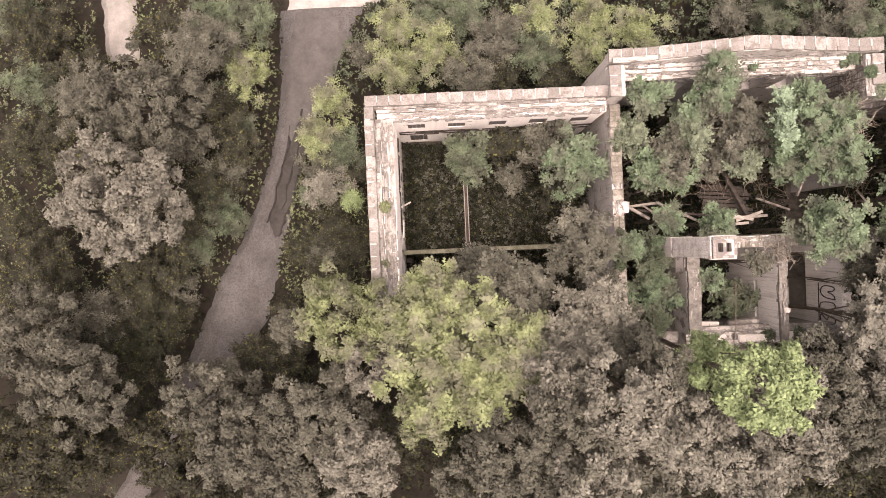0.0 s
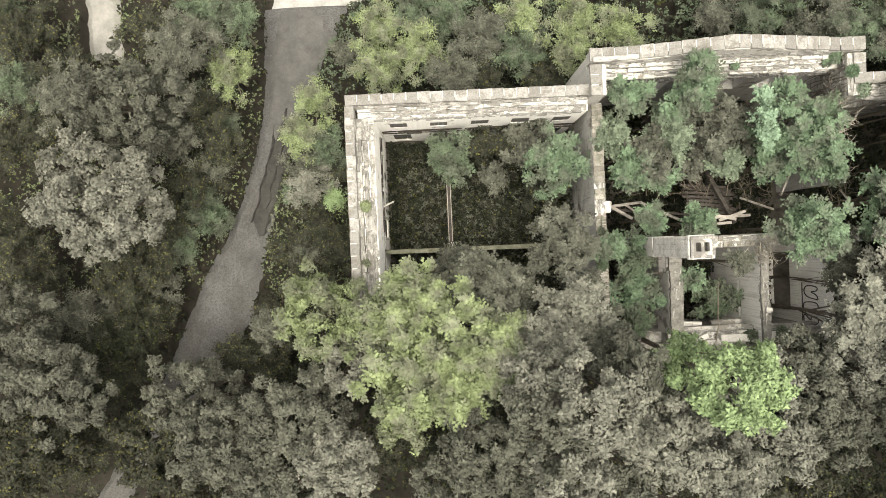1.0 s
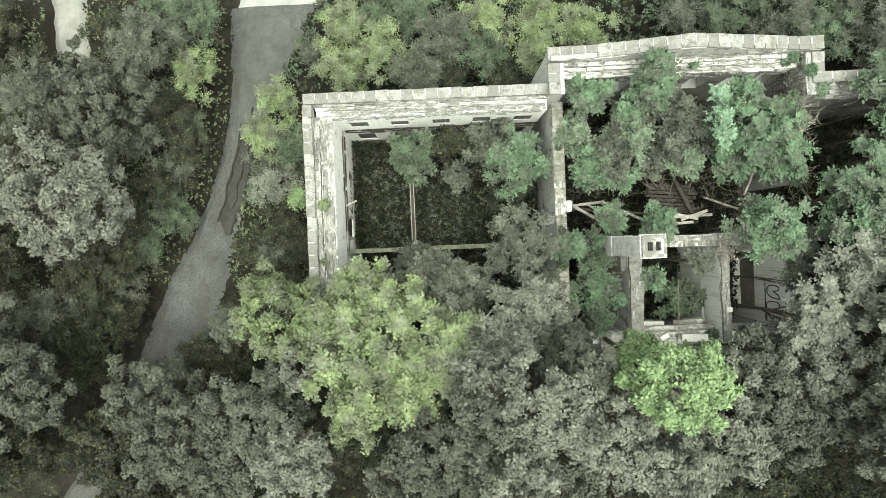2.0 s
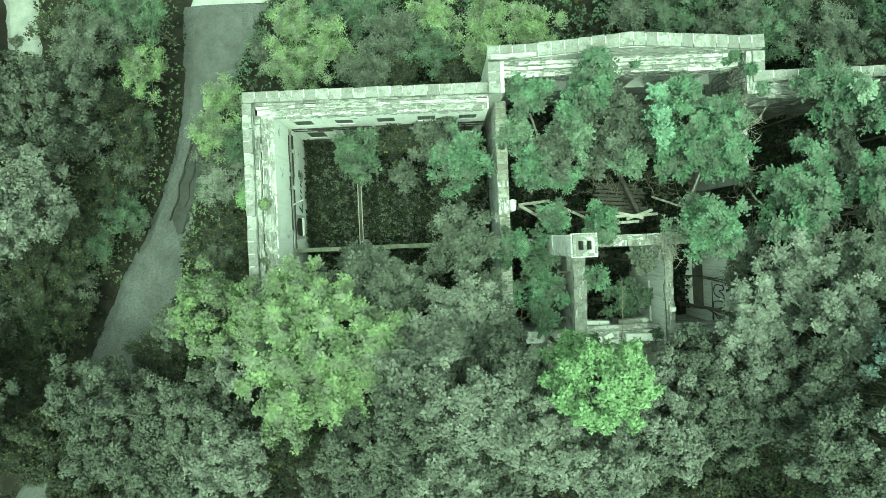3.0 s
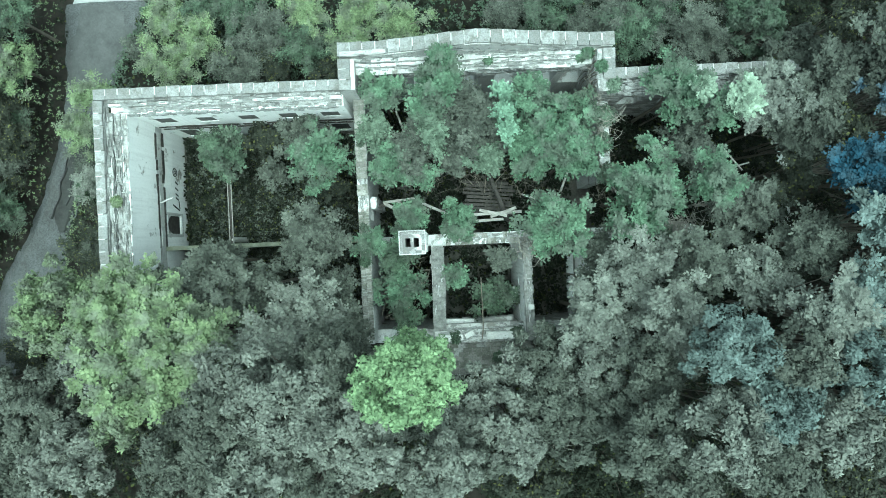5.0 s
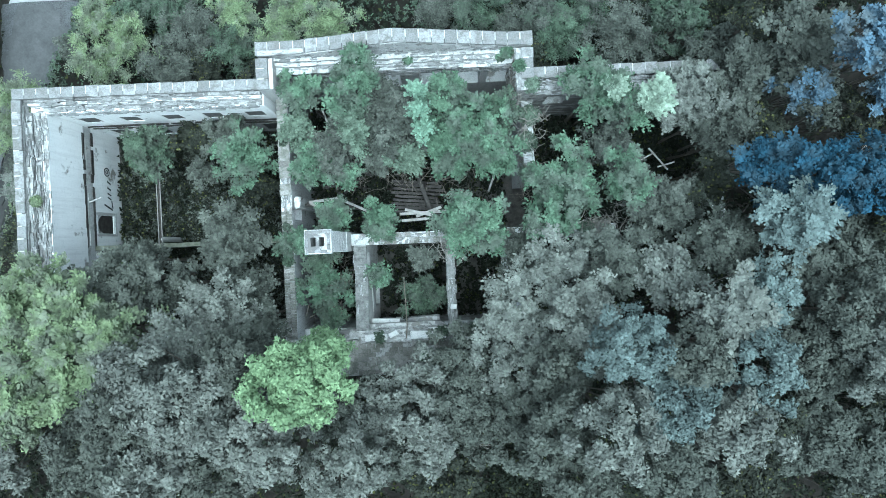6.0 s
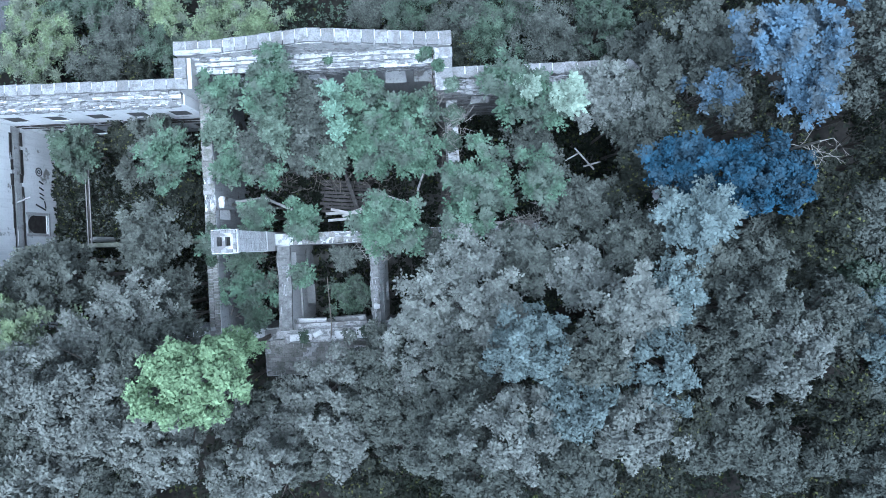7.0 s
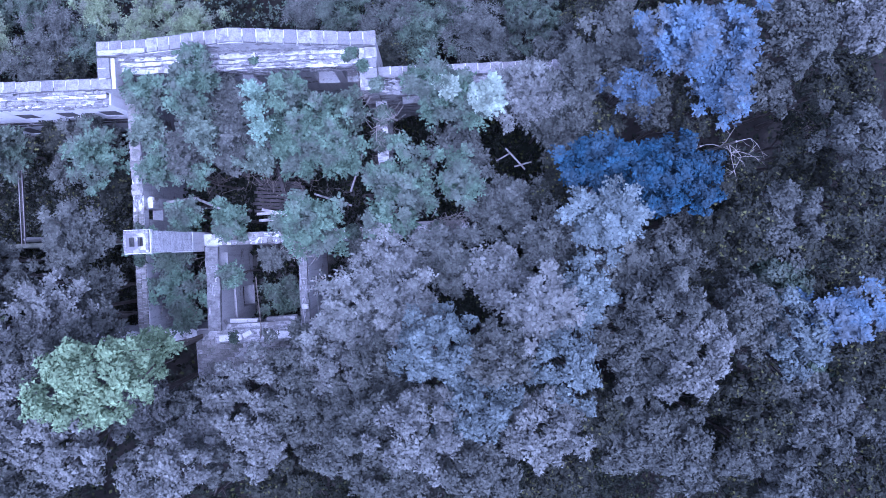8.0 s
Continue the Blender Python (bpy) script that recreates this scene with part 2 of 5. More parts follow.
def masonry_wall(name, along, u0, u1, c0, c1, z0, top, material, openings=(), label="", step=0.3, rough=0.0, inner=0.03):
    """A wall that runs along x or y from u0 to u1, c0 to c1 thick, with openings (u0, u1, z0, z1) through it and a top that may be
    a height or a function of u; rough breaks the top edge."""
    us = {round(u0, 3), round(u1, 3)}
    for o in openings:
        us |= {round(o[0], 3), round(o[1], 3)}
    n = max(1, int((u1 - u0) / step))
    us |= {round(u0 + (u1 - u0) * i / n, 3) for i in range(1, n) if all(abs(u0 + (u1 - u0) * i / n - v) > 0.08 for v in list(us))}
    us = sorted(us)
    low = min(top(u) for u in us) if callable(top) else top
    zs = {z0, low}
    for o in openings:
        zs |= {o[2], o[3]}
    m = max(1, int((low - z0) / 0.6))
    zs |= {z0 + (low - z0) * i / m for i in range(1, m) if all(abs(z0 + (low - z0) * i / m - v) > 0.12 for v in list(zs))}
    zs = sorted(z for z in zs if z <= low)
    solid = {}
    for i in range(len(us) - 1):
        for j in range(len(zs) - 1):
            uc, zc = (us[i] + us[i + 1]) / 2, (zs[j] + zs[j + 1]) / 2
            solid[i, j] = not any(a < uc < b and p < zc < q for a, b, p, q in openings)
    verts, faces, index = [], [], {}

    def vert(i, j, side):
        key = (i, j, side)
        if key not in index:
            u, z = us[i], zs[j]
            c = c0 if side == 0 else c1
            if j == len(zs) - 1:
                z = (top(u) if callable(top) else top) + (0.5 * noise.noise((u * 1.7, c * 3.1, 5.0)) + 0.7 * noise.noise((u * 6.3, c * 5.0, 9.0))) * rough
            c += noise.noise((u * 0.9 + 7.0, z * 0.9, c)) * inner
            index[key] = len(verts)
            verts.append((u, c, z) if along == "x" else (c, u, z))
        return index[key]

    for (i, j), s in solid.items():
        if not s:
            continue
        a, b, c, d = (i, j), (i + 1, j), (i + 1, j + 1), (i, j + 1)
        faces.append([vert(*p, 0) for p in (a, b, c, d)])
        faces.append([vert(*p, 1) for p in (d, c, b, a)])
        for p, q, other in ((a, b, (i, j - 1)), (b, c, (i + 1, j)), (c, d, (i, j + 1)), (d, a, (i - 1, j))):
            if not solid.get(other, False):
                faces.append([vert(*p, 1), vert(*q, 1), vert(*q, 0), vert(*p, 0)])
    if along == "y":
        faces = [f[::-1] for f in faces]
    ob = part(name, mesh_of(name, verts, faces, material))
    return tagged(ob, label, "wall", kind="structure")


def stones_along(wall, name, along, u0, u1, c0, c1, top, thick, pitch, material, gap=0.015, wear=0.014, miss=0.0, ribs=True):
    """A row of coping stones, each a part of its wall, bedded on the wall's top."""
    n = max(1, round((u1 - u0) / pitch))
    p = (u1 - u0) / n
    shapes = []
    joint = box_data("mortar_joint", -0.035, 0.035, -(c1 - c0) / 2, (c1 - c0) / 2, -thick, 0.018, MORTAR, 0.006) if ribs else None
    for k in range(4):
        w, d = p - gap, c1 - c0
        shapes.append(box_data(name, -w / 2, w / 2, -d / 2, d / 2, -thick, 0, material, wear, 0.015))
    for i in range(n):
        if random.random() < miss:
            continue
        u = u0 + (i + 0.5) * p
        z = top(u) if callable(top) else top
        slope = math.atan2((top(u + 0.1) if callable(top) else top) - (top(u - 0.1) if callable(top) else top), 0.2)
        off = random.uniform(-0.012, 0.012)
        cc = (c0 + c1) / 2 + off
        if along == "x":
            m = Matrix.Translation((u, cc, z + random.uniform(-0.006, 0.006))) @ Matrix.Rotation(-slope, 4, "Y") @ Matrix.Rotation(random.uniform(-0.02, 0.02), 4, "Z")
        else:
            m = Matrix.Translation((cc, u, z + random.uniform(-0.006, 0.006))) @ Matrix.Rotation(math.pi / 2 + random.uniform(-0.02, 0.02), 4, "Z")
        part(name, random.choice(shapes), wall, "", m)
        if joint is not None and i:
            part("mortar_joint", joint, wall, "", m @ Matrix.Translation((-p / 2, (c1 - c0) * 0.13, 0.0)) @ Matrix.Diagonal((random.uniform(0.45, 1.0), random.uniform(0.45, 0.75), 1, 1)))


def rubble_bank(wall, along, u0, u1, profile, count, label, big=30, top=None):
    """Broken masonry left where facing and ledges have fallen: flat slivers laid in rough courses down a profile of (c, z) points.
    The larger ones are parts of the wall, the small ones one heap; top(u) adds to the first point's height."""
    rng = random.Random(int(u0 * 31 + profile[0][0] * 17))
    spans = [math.dist(p, q) for p, q in zip(profile, profile[1:])]
    total = sum(spans)

    def spot(s, u):
        s *= total
        for (c0, z0), (c1, z1), n in zip(profile, profile[1:], spans):
            if s <= n:
                f = s / n
                lift = top(u) * (1 - s / spans[0]) if top and n is spans[0] else 0.0
                return c0 + (c1 - c0) * f, z0 + (z1 - z0) * f + lift
            s -= n
        return profile[-1]

    def sliver(lx, ly, lz):
        v = [Vector((lx * sx * rng.uniform(0.7, 1.1), ly * sy * rng.uniform(0.6, 1.1), lz * sz * rng.uniform(0.6, 1.1))) / 2 for sz in (-1, 1) for sy in (-1, 1) for sx in (-1, 1)]
        f = [[0, 2, 3, 1], [4, 5, 7, 6], [0, 1, 5, 4], [2, 6, 7, 3], [0, 4, 6, 2], [1, 3, 7, 5]]
        return v, f

    shapes = [mesh_of("stone", *sliver(rng.uniform(0.25, 0.75), rng.uniform(0.10, 0.20), rng.uniform(0.06, 0.11)), BITS) for _ in range(6)]
    verts, faces = [], []
    count = int(count * 1.7)
    for k in range(count + big):
        u = rng.uniform(u0 + 0.3, u1 - 0.3)
        s = min(0.999, max(0.0, round(rng.random() * 9) / 9 + rng.gauss(0, 0.03)))
        c, z = spot(s, u)
        m = Matrix.Translation((u, c, z + rng.uniform(-0.05, 0.015)) if along == "x" else (c, u, z + rng.uniform(-0.05, 0.015)))
        m = m @ Matrix.Rotation((0 if along == "x" else math.pi / 2) + rng.gauss(0, 0.06), 4, "Z") @ Matrix.Rotation(rng.gauss(0, 0.12), 4, "X") @ Matrix.Rotation(rng.gauss(0, 0.03), 4, "Y")
        if k >= count:
            part("stone", rng.choice(shapes), wall, "", m)
            continue
        v, f = sliver(rng.uniform(0.08, 0.5), rng.uniform(0.03, 0.10), rng.uniform(0.03, 0.07))
        n = len(verts)
        verts += [m @ p for p in v]
        faces += [[i + n for i in g] for g in f]
    tagged(part("rubble", mesh_of("rubble", verts, faces, BITS), wall), label, kind="stuff")


def tube(points, radii, sides=6):
    """Vertices and faces of a tapered tube through the points."""
    verts, faces = [], []
    for i, (p, r) in enumerate(zip(points, radii)):
        p = Vector(p)
        d = (Vector(points[min(i + 1, len(points) - 1)]) - Vector(points[max(i - 1, 0)])).normalized()
        a = d.orthogonal().normalized()
        b = d.cross(a)
        for k in range(sides):
            t = 2 * math.pi * k / sides
            verts.append(p + (a * math.cos(t) + b * math.sin(t)) * r)
    for i in range(len(points) - 1):
        for k in range(sides):
            faces.append([i * sides + k, i * sides + (k + 1) % sides, (i + 1) * sides + (k + 1) % sides, (i + 1) * sides + k])
    faces += [list(range(sides))[::-1], list(range((len(points) - 1) * sides, len(points) * sides))]
    return verts, faces


RNG = np.random.default_rng(11)


def leaf_blades(name, root, way, side, ln, material, slim, pointed=False):
    """One leaf a root: a kite, broadest below its middle and folded along the midrib, or a plain pointed blade."""
    if pointed:
        foot = root + way * ln * 0.1
        corners = [foot + side * ln * slim, foot - side * ln * slim, root + way * ln]
    else:
        belly = root + way * ln * RNG.uniform(0.40, 0.55, ln.shape)
        fold = np.cross(way, side) * ln * 0.06
        corners = [root, belly + side * ln * slim + fold, root + way * ln, belly - side * ln * slim + fold]
    k = len(corners)
    v = np.stack(corners, axis=1).reshape(-1, 3)
    q = len(v) // k
    me = bpy.data.meshes.new(name)
    me.vertices.add(len(v))
    me.vertices.foreach_set("co", v.ravel().astype(np.float32))
    me.loops.add(k * q)
    me.loops.foreach_set("vertex_index", np.arange(k * q, dtype=np.int32))
    me.polygons.add(q)
    me.polygons.foreach_set("loop_start", np.arange(0, k * q, k, dtype=np.int32))
    me.update(calc_edges=True)
    me.materials.append(material)
    return me


def unit(v):
    return v / (np.linalg.norm(v, axis=-1, keepdims=True) + 1e-9)


def leaf_mesh(name, centres, normals, material, per, size, slim=0.36, droop=0.22):
    """Rosettes of leaves: round every centre a star of per pointed leaves that face along its normal."""
    n = len(centres)
    nrm = unit(normals)
    ref = np.where(np.abs(nrm[:, :1]) < 0.8, [[1.0, 0, 0]], [[0, 1.0, 0]])
    a = unit(np.cross(nrm, ref))
    b = np.cross(nrm, a)
    ang = (np.arange(per)[None, :] + RNG.random((n, 1)) + RNG.uniform(-0.3, 0.3, (n, per))) * 2 * np.pi / per
    out = a[:, None] * np.cos(ang)[..., None] + b[:, None] * np.sin(ang)[..., None]
    tilt = RNG.normal(droop, 0.22, (n, per, 1))
    way = out * np.cos(tilt) + nrm[:, None] * np.sin(tilt)
    side = unit(np.cross(nrm[:, None], out) + RNG.normal(0, 0.22, (n, per, 3)))
    ln = size * RNG.uniform(0.65, 1.3, (n, per, 1))
    root = centres[:, None] + way * ln * 0.1 + RNG.normal(0, size * 0.2, (n, per, 3))
    return leaf_blades(name, root.reshape(-1, 3), way.reshape(-1, 3), side.reshape(-1, 3), ln.reshape(-1, 1), material, slim)


def tuft_mesh(name, centres, out, radius, each, material, size):
    """A crown of rounded leafy tufts: in every tuft the leaves fall outwards from its head like the petals of an aster."""
    n = len(centres)
    axis = unit(out * 0.55 + np.array([0, 0, 1.0]) + RNG.normal(0, 0.18, (n, 3)))[:, None]
    d = unit(RNG.normal(size=(n, each, 3)) + axis * 0.75)
    low = (d * axis).sum(2, keepdims=True)
    d = unit(d - axis * np.minimum(low + 0.15, 0.0))
    fall = unit(d * (d * axis).sum(2, keepdims=True) - axis)
    head = np.clip((d * axis).sum(2, keepdims=True), 0, 1) ** 4
    way = unit(fall * (0.8 - 0.5 * head) + d * 0.25 + RNG.normal(0, 0.32, d.shape) + np.cross(axis, RNG.normal(0, 1, d.shape)) * head * 0.9)
    side = unit(np.cross(d, way) + RNG.normal(0, 0.25, d.shape))
    ln = size * RNG.uniform(0.7, 1.35, (n, each, 1))
    reach = radius.reshape(-1, 1, 1) * RNG.uniform(0.60, 1.12, (n, each, 1)) * (1 + 0.28 * np.sin(3 * np.arctan2(d[..., 1:2], d[..., :1]) + RNG.uniform(0, 6.28, (n, 1, 1))))
    root = centres[:, None] + d * reach * np.array([1.0, 1.0, 0.9])
    return leaf_blades(name, root.reshape(-1, 3), way.reshape(-1, 3), side.reshape(-1, 3), ln.reshape(-1, 1), material, 0.48, True)


def spray_mesh(name, centres, out, reach, twigs, pairs, material, size):
    """A crown of open sprays: from every bough's end a few drooping twigs fan out, each set with leaves on both sides."""
    n = len(centres)
    az = (np.arange(twigs)[None, :] + RNG.random((n, 1)) + RNG.uniform(-0.35, 0.35, (n, twigs))) * 2 * np.pi / twigs
    flat = np.stack([np.cos(az), np.sin(az), RNG.normal(0.22, 0.28, az.shape)], axis=2)
    along = unit(flat + 0.45 * out[:, None])
    length = reach.reshape(-1, 1, 1) * RNG.uniform(0.7, 1.35, (n, twigs, 1))
    t = ((np.arange(pairs) + 0.6) / pairs)[None, None, :, None]
    sign = np.where(np.arange(pairs) % 2, 1.0, -1.0)[None, None, :, None]
    root = centres[:, None, None] + along[:, :, None] * length[:, :, None] * t
    root[..., 2] -= (length[:, :, None] * t * t * 0.30)[..., 0]
    across = unit(np.cross(along, [[[0.0, 0.0, 1.0]]]))[:, :, None]
    shape = root.shape
    way = unit(along[:, :, None] * (0.35 + 0.7 * t) + across * sign * (1.05 - 0.7 * t) + RNG.normal(0, 0.20, shape) + np.array([0, 0, -0.12]))
    side = unit(np.cross(way, np.array([0, 0, 1.0])) + RNG.normal(0, 0.30, shape))
    ln = size * RNG.uniform(0.75, 1.25, shape[:3] + (1,)) * (1.1 - 0.3 * t)
    return leaf_blades(name, root.reshape(-1, 3), way.reshape(-1, 3), side.reshape(-1, 3), ln.reshape(-1, 1), material, 0.42)


WHERE = ""


def tree(x, y, top, r, tone, density=1.0, wide=(1.0, 1.0)):
    """A tree or, when low, a bush: tapered trunk, limbs that reach into the crown, and a crown of many leafy boughs."""
    rng = RNG
    inside = -2.3 < x < 34 and -5.5 < y < 7.5
    base = 0.9 if inside else 0.0
    small = top - base < 4.2
    name = "bush" if small else "tree"
    size_word = "low" if small else ("tall" if top > 13 else "young")
    thing = tagged(new(name), "%s %s, %s, %s" % (size_word, name, TONES[tone][0] + " crown", WHERE), name, "trees and bushes " + WHERE)
    thing.location = (x, y, base)
    half = r * (0.95 if small else 0.8)
    cz = top - base - half
    fine = not inside and top < 7.2
    airy = inside or fine or tone in ("white", "bluish")
    bough = 0.24 + 0.03 * r if airy else 0.30 + 0.035 * r
    count = max(8, int((1.35 if airy else (2.0 if tone == "lime" else 1.8 if r > 3 else 1.45)) * (r / bough) ** 2))
    k = np.arange(count)
    up = 1.0 - 1.25 * (k + 0.5) / count
    turn = k * 2.39996 + rng.uniform(0, 6.28)
    flat = np.sqrt(np.maximum(0.0, 1 - up * up))
    d = np.column_stack([flat * np.cos(turn), flat * np.sin(turn), up]) + rng.normal(0, 0.09, (count, 3))
    even = wide != (1.0, 1.0)
    squash, twist = rng.uniform(0.86, 1.0), rng.uniform(0, 3.14)
    swell = 1 + 0.16 * np.sin(2 * (np.arctan2(d[:, 1], d[:, 0]) - twist)) + 0.19 * np.sin(5 * np.arctan2(d[:, 1], d[:, 0]) + twist * 3) + 0.08 * np.sin(9 * np.arctan2(d[:, 1], d[:, 0]) + twist * 5)
    if even:
        around = np.arctan2(d[:, 1], d[:, 0])
        swell = 1 + 0.13 * np.sin(5 * around + twist) + 0.09 * np.sin(9 * around + 2 * twist)
    if airy:
        swell = 1 + (swell - 1) * 1.25
    swell = np.clip(swell, 0.68, 1.2)
    lump = (rng.uniform(0.35 if airy else 0.60, 1.1 if airy else 1.06, count) * squash * swell)[:, None]
    edge = bough * (0.62 if airy else 0.45)
    c = d * lump * np.array([(r - edge) * wide[0], (r - edge) * wide[1], half]) + np.array([0, 0, cz])
    c[:, 2] = np.maximum(c[:, 2] + np.clip(rng.normal(0, (0.2 if airy else 0.22) * r, count), -0.55 * r, 0.18 * r), 0.25)
    if even:
        density *= 1.3
    leaves = int((1400 if fine else 1000 if airy else 2380) * r * r * density)
    size = 0.137 + 0.009 * r
    if tone == "white":
        size *= 1.3
    outward = unit(c - np.array([0, 0, cz - half * 0.3]))
    span = bough * rng.uniform(0.80 if airy else 0.68, 1.2, count)
    if airy:
        pairs = 7
        data = spray_mesh("crown", c, outward, span * 1.45, max(4, leaves // count // pairs), pairs, LEAF[tone], size * (0.80 if fine else 1.18))
    else:
        data = tuft_mesh("crown", c, outward, span, max(30, leaves // count), LEAF[tone], size * 0.86)
    part("crown", data, thing)
    lean = Vector((rng.uniform(-0.3, 0.3), rng.uniform(-0.3, 0.3), 0)) * min(1.0, r / 2)
    foot, head = Vector((0, 0, -0.15)) + lean, Vector((0, 0, max(0.6, cz + half * 0.35)))
    tr = 0.03 + 0.04 * r
    mid = foot.lerp(head, 0.5) + Vector((rng.uniform(-0.12, 0.12), rng.uniform(-0.12, 0.12), 0))
    trunk = part("trunk", mesh_of("trunk", *tube([foot, foot.lerp(mid, 0.6), mid, head], [tr * 1.3, tr, tr * 0.8, tr * 0.3], 7), BARK), thing)
    for k in rng.choice(count, size=min(count, 4 if small else (5 if fine else 12 if airy else 7)), replace=False):
        end = Vector(c[k])
        start = foot.lerp(head, rng.uniform(0.45, 0.85))
        if end.z < start.z:
            start = foot.lerp(head, 0.35)
        bend = start.lerp(end, 0.5) + Vector((0, 0, -0.12 * r * 0.4))
        part("limb", mesh_of("limb", *tube([start, bend, end], [tr * 0.45, tr * 0.3, tr * 0.1], 5), DEADWOOD if tone == "bluish" else BARK), trunk)
    return thing


# ---- ground, lane, paths ----
bm = bmesh.new()
bmesh.ops.create_grid(bm, x_segments=80, y_segments=80, size=400)
for v in bm.verts:
    v.co.z = 0.12 * noise.noise(v.co * 0.05) - 0.12
me = bpy.data.meshes.new("ground")
bm.to_mesh(me)
bm.free()
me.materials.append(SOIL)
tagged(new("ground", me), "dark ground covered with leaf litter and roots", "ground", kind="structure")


def strip(name, stations, z, material, label, category):
    """A paved strip through stations (y, x_left, x_right), with thickness and frayed edges."""
    pts = []
    for (ya, la, ra), (yb, lb, rb) in zip(stations, stations[1:]):
        n = max(2, int(abs(yb - ya) / 0.2))
        for i in range(n):
            f = i / n
            f2 = f
            pts.append((ya + (yb - ya) * f, la + (lb - la) * f2, ra + (rb - ra) * f2))
    pts.append(stations[-1])
    verts, faces = [], []
    for y, l, r in pts:
        l += 0.25 * noise.noise((y * 0.8, 1.0, 0.0)) + 0.12 * noise.noise((y * 3.1, 4.0, z * 40))
        r += 0.25 * noise.noise((y * 0.8, 9.0, 0.0)) + 0.12 * noise.noise((y * 3.1, 7.0, z * 40))
        for k in range(7):
            f = k / 6
            crown = 0.05 * (1 - (2 * f - 1) ** 2)
            verts.append((l + (r - l) * f, y, z + crown - (0.15 if k in (0, 6) else 0)))
    for i in range(len(pts) - 1):
        for k in range(6):
            faces.append([i * 7 + k, i * 7 + 7 + k, i * 7 + 8 + k, i * 7 + k + 1])
    tagged(part(name, mesh_of(name, verts, faces, material)), label, category, kind="structure")


LANE_STATIONS = [(-60, -44, -41), (-25, -27.5, -25.4), (-14.8, -21.6, -19.4), (-9.8, -18.3, -15.4), (-6.2, -16.5, -12.6), (-4.2, -15.6, -11.5), (-1.2, -14.2, -10.6),
                 (1.6, -12.5, -9.9), (6.0, -10.8, -8.5), (9.2, -10.1, -7.4), (11.2, -9.9, -6.4), (14.2, -9.9, -5.0), (15.4, -9.8, -4.4)]
strip("road", LANE_STATIONS, 0.1, LANE, "worn grey lane with dark wet tyre tracks", "road")
strip("mud_patch", [(0.9, -10.9, -10.4), (2.2, -11.2, -9.9), (3.5, -11.0, -9.2), (6.0, -10.1, -8.5), (7.2, -9.9, -8.0), (8.2, -9.3, -8.0)], 0.155, MUD, "dark wet mud patch along the lane", "mud")
# the lane's upper stretch, a darker grey than the rest
strip("dark_stretch", [(7.0, -9.9, -8.6), (7.8, -10.1, -8.1), (9.2, -9.9, -7.6), (11.2, -9.8, -6.6), (13.2, -9.7, -5.5), (14.6, -9.4, -5.4), (15.2, -9.0, -6.2)], 0.148, DARKLANE, "darker grey stretch of the lane below the yard", "road")
for dx, y0, y1 in ((-0.30, 1.8, 8.0), (0.35, 2.6, 9.0)):
    pts = []
    for i in range(9):
        y = y0 + (y1 - y0) * i / 8
        c = (-10.3 + 0.34 * (y - 3.5) if y < 6 else -9.45 + 0.16 * (y - 6)) + dx
        pts.append((y, c - 0.06, c + 0.06))
    strip("wheel_rut", pts, 0.215, RUT, "dark wheel rut pressed into the mud", "rut")
strip("pavement", [(15.4, -9.4, -4.2), (16.2, -9.2, -1.0), (24, -9.2, 2.0)], 0.14, CONCRETE, "bright pale concrete yard at the lane's end", "pavement")
strip("path", [(12.6, -21.1, -19.1), (16, -21.2, -19.0), (32, -22, -19.5)], 0.1, TRACK, "pale dirt track between bushes", "path")

# ---- the ruin ----
WIN_X = (-1.15, 1.05, 3.3, 5.5, 7.75)
w_open = [(x - 0.48, x + 0.48, 5.6, 6.65) for x in WIN_X] + [(x - 0.53, x + 0.53, 1.4, 3.3) for x in WIN_X]
wall_n = masonry_wall("wall_north", "x", -3.1, 8.75, 6.45, 7.45, 0, 8.1, WHITEWASH, w_open, "white plastered north wall with two rows of small windows", rough=0.06)
upper_n = masonry_wall("parapet_north", "x", -3.6, 8.75, 7.08, 7.52, 8.1, 8.62, RUBBLE, (), "low bare rubble parapet on the north wall", rough=0.03)
stones_along(upper_n, "coping_stone", "x", -3.65, 8.75, 7.08, 7.62, 8.76, 0.12, 0.62, STONE)

def ledge(name, along, u0, u1, c0, c1, z0, z1, material, label, rough=0.05):
    """A broken stone course along a wall, in lengths of uneven height and depth."""
    u = u0
    while u < u1 - 0.2:
        v = min(u1, u + random.uniform(0.9, 3.4))
        d = random.uniform(-0.05, 0.05)
        lo, hi = (c0 + d, c1) if c0 < c1 else (c1, c0 + d)
        masonry_wall(name, along, u, v - 0.02, min(lo, hi), max(lo, hi), z0, z1 + random.uniform(-rough, rough), material, (), label, step=0.12, rough=rough * 1.6, inner=0.06)
        u = v


arch = [(0.42, 1.5, 1.9, 3.7)]
ledge("ledge_north", "x", -3.2, 8.7, 6.92, 7.08, 8.1, 8.5, RUBBLE, "stained plaster band under the north coping", 0.06)
ledge("ledge_north", "x", -3.1, 8.7, 6.75, 6.92, 8.1, 8.42, PLASTER, "broken white ledge below the coping")
ledge("ledge_north", "x", -2.4, 8.7, 6.52, 6.74, 8.1, 8.22, RUBBLE, "broken rubble ledge above the room")
ledge("ledge_west", "y", -6.0, 6.5, -2.95, -3.22, 8.1, 8.40, RUBBLE, "broken rubble ledge below the coping", 0.07)
ledge("ledge_west", "y", -6.0, 6.5, -2.62, -2.92, 8.1, 8.24, RUBBLE, "broken white ledge above the room", 0.06)
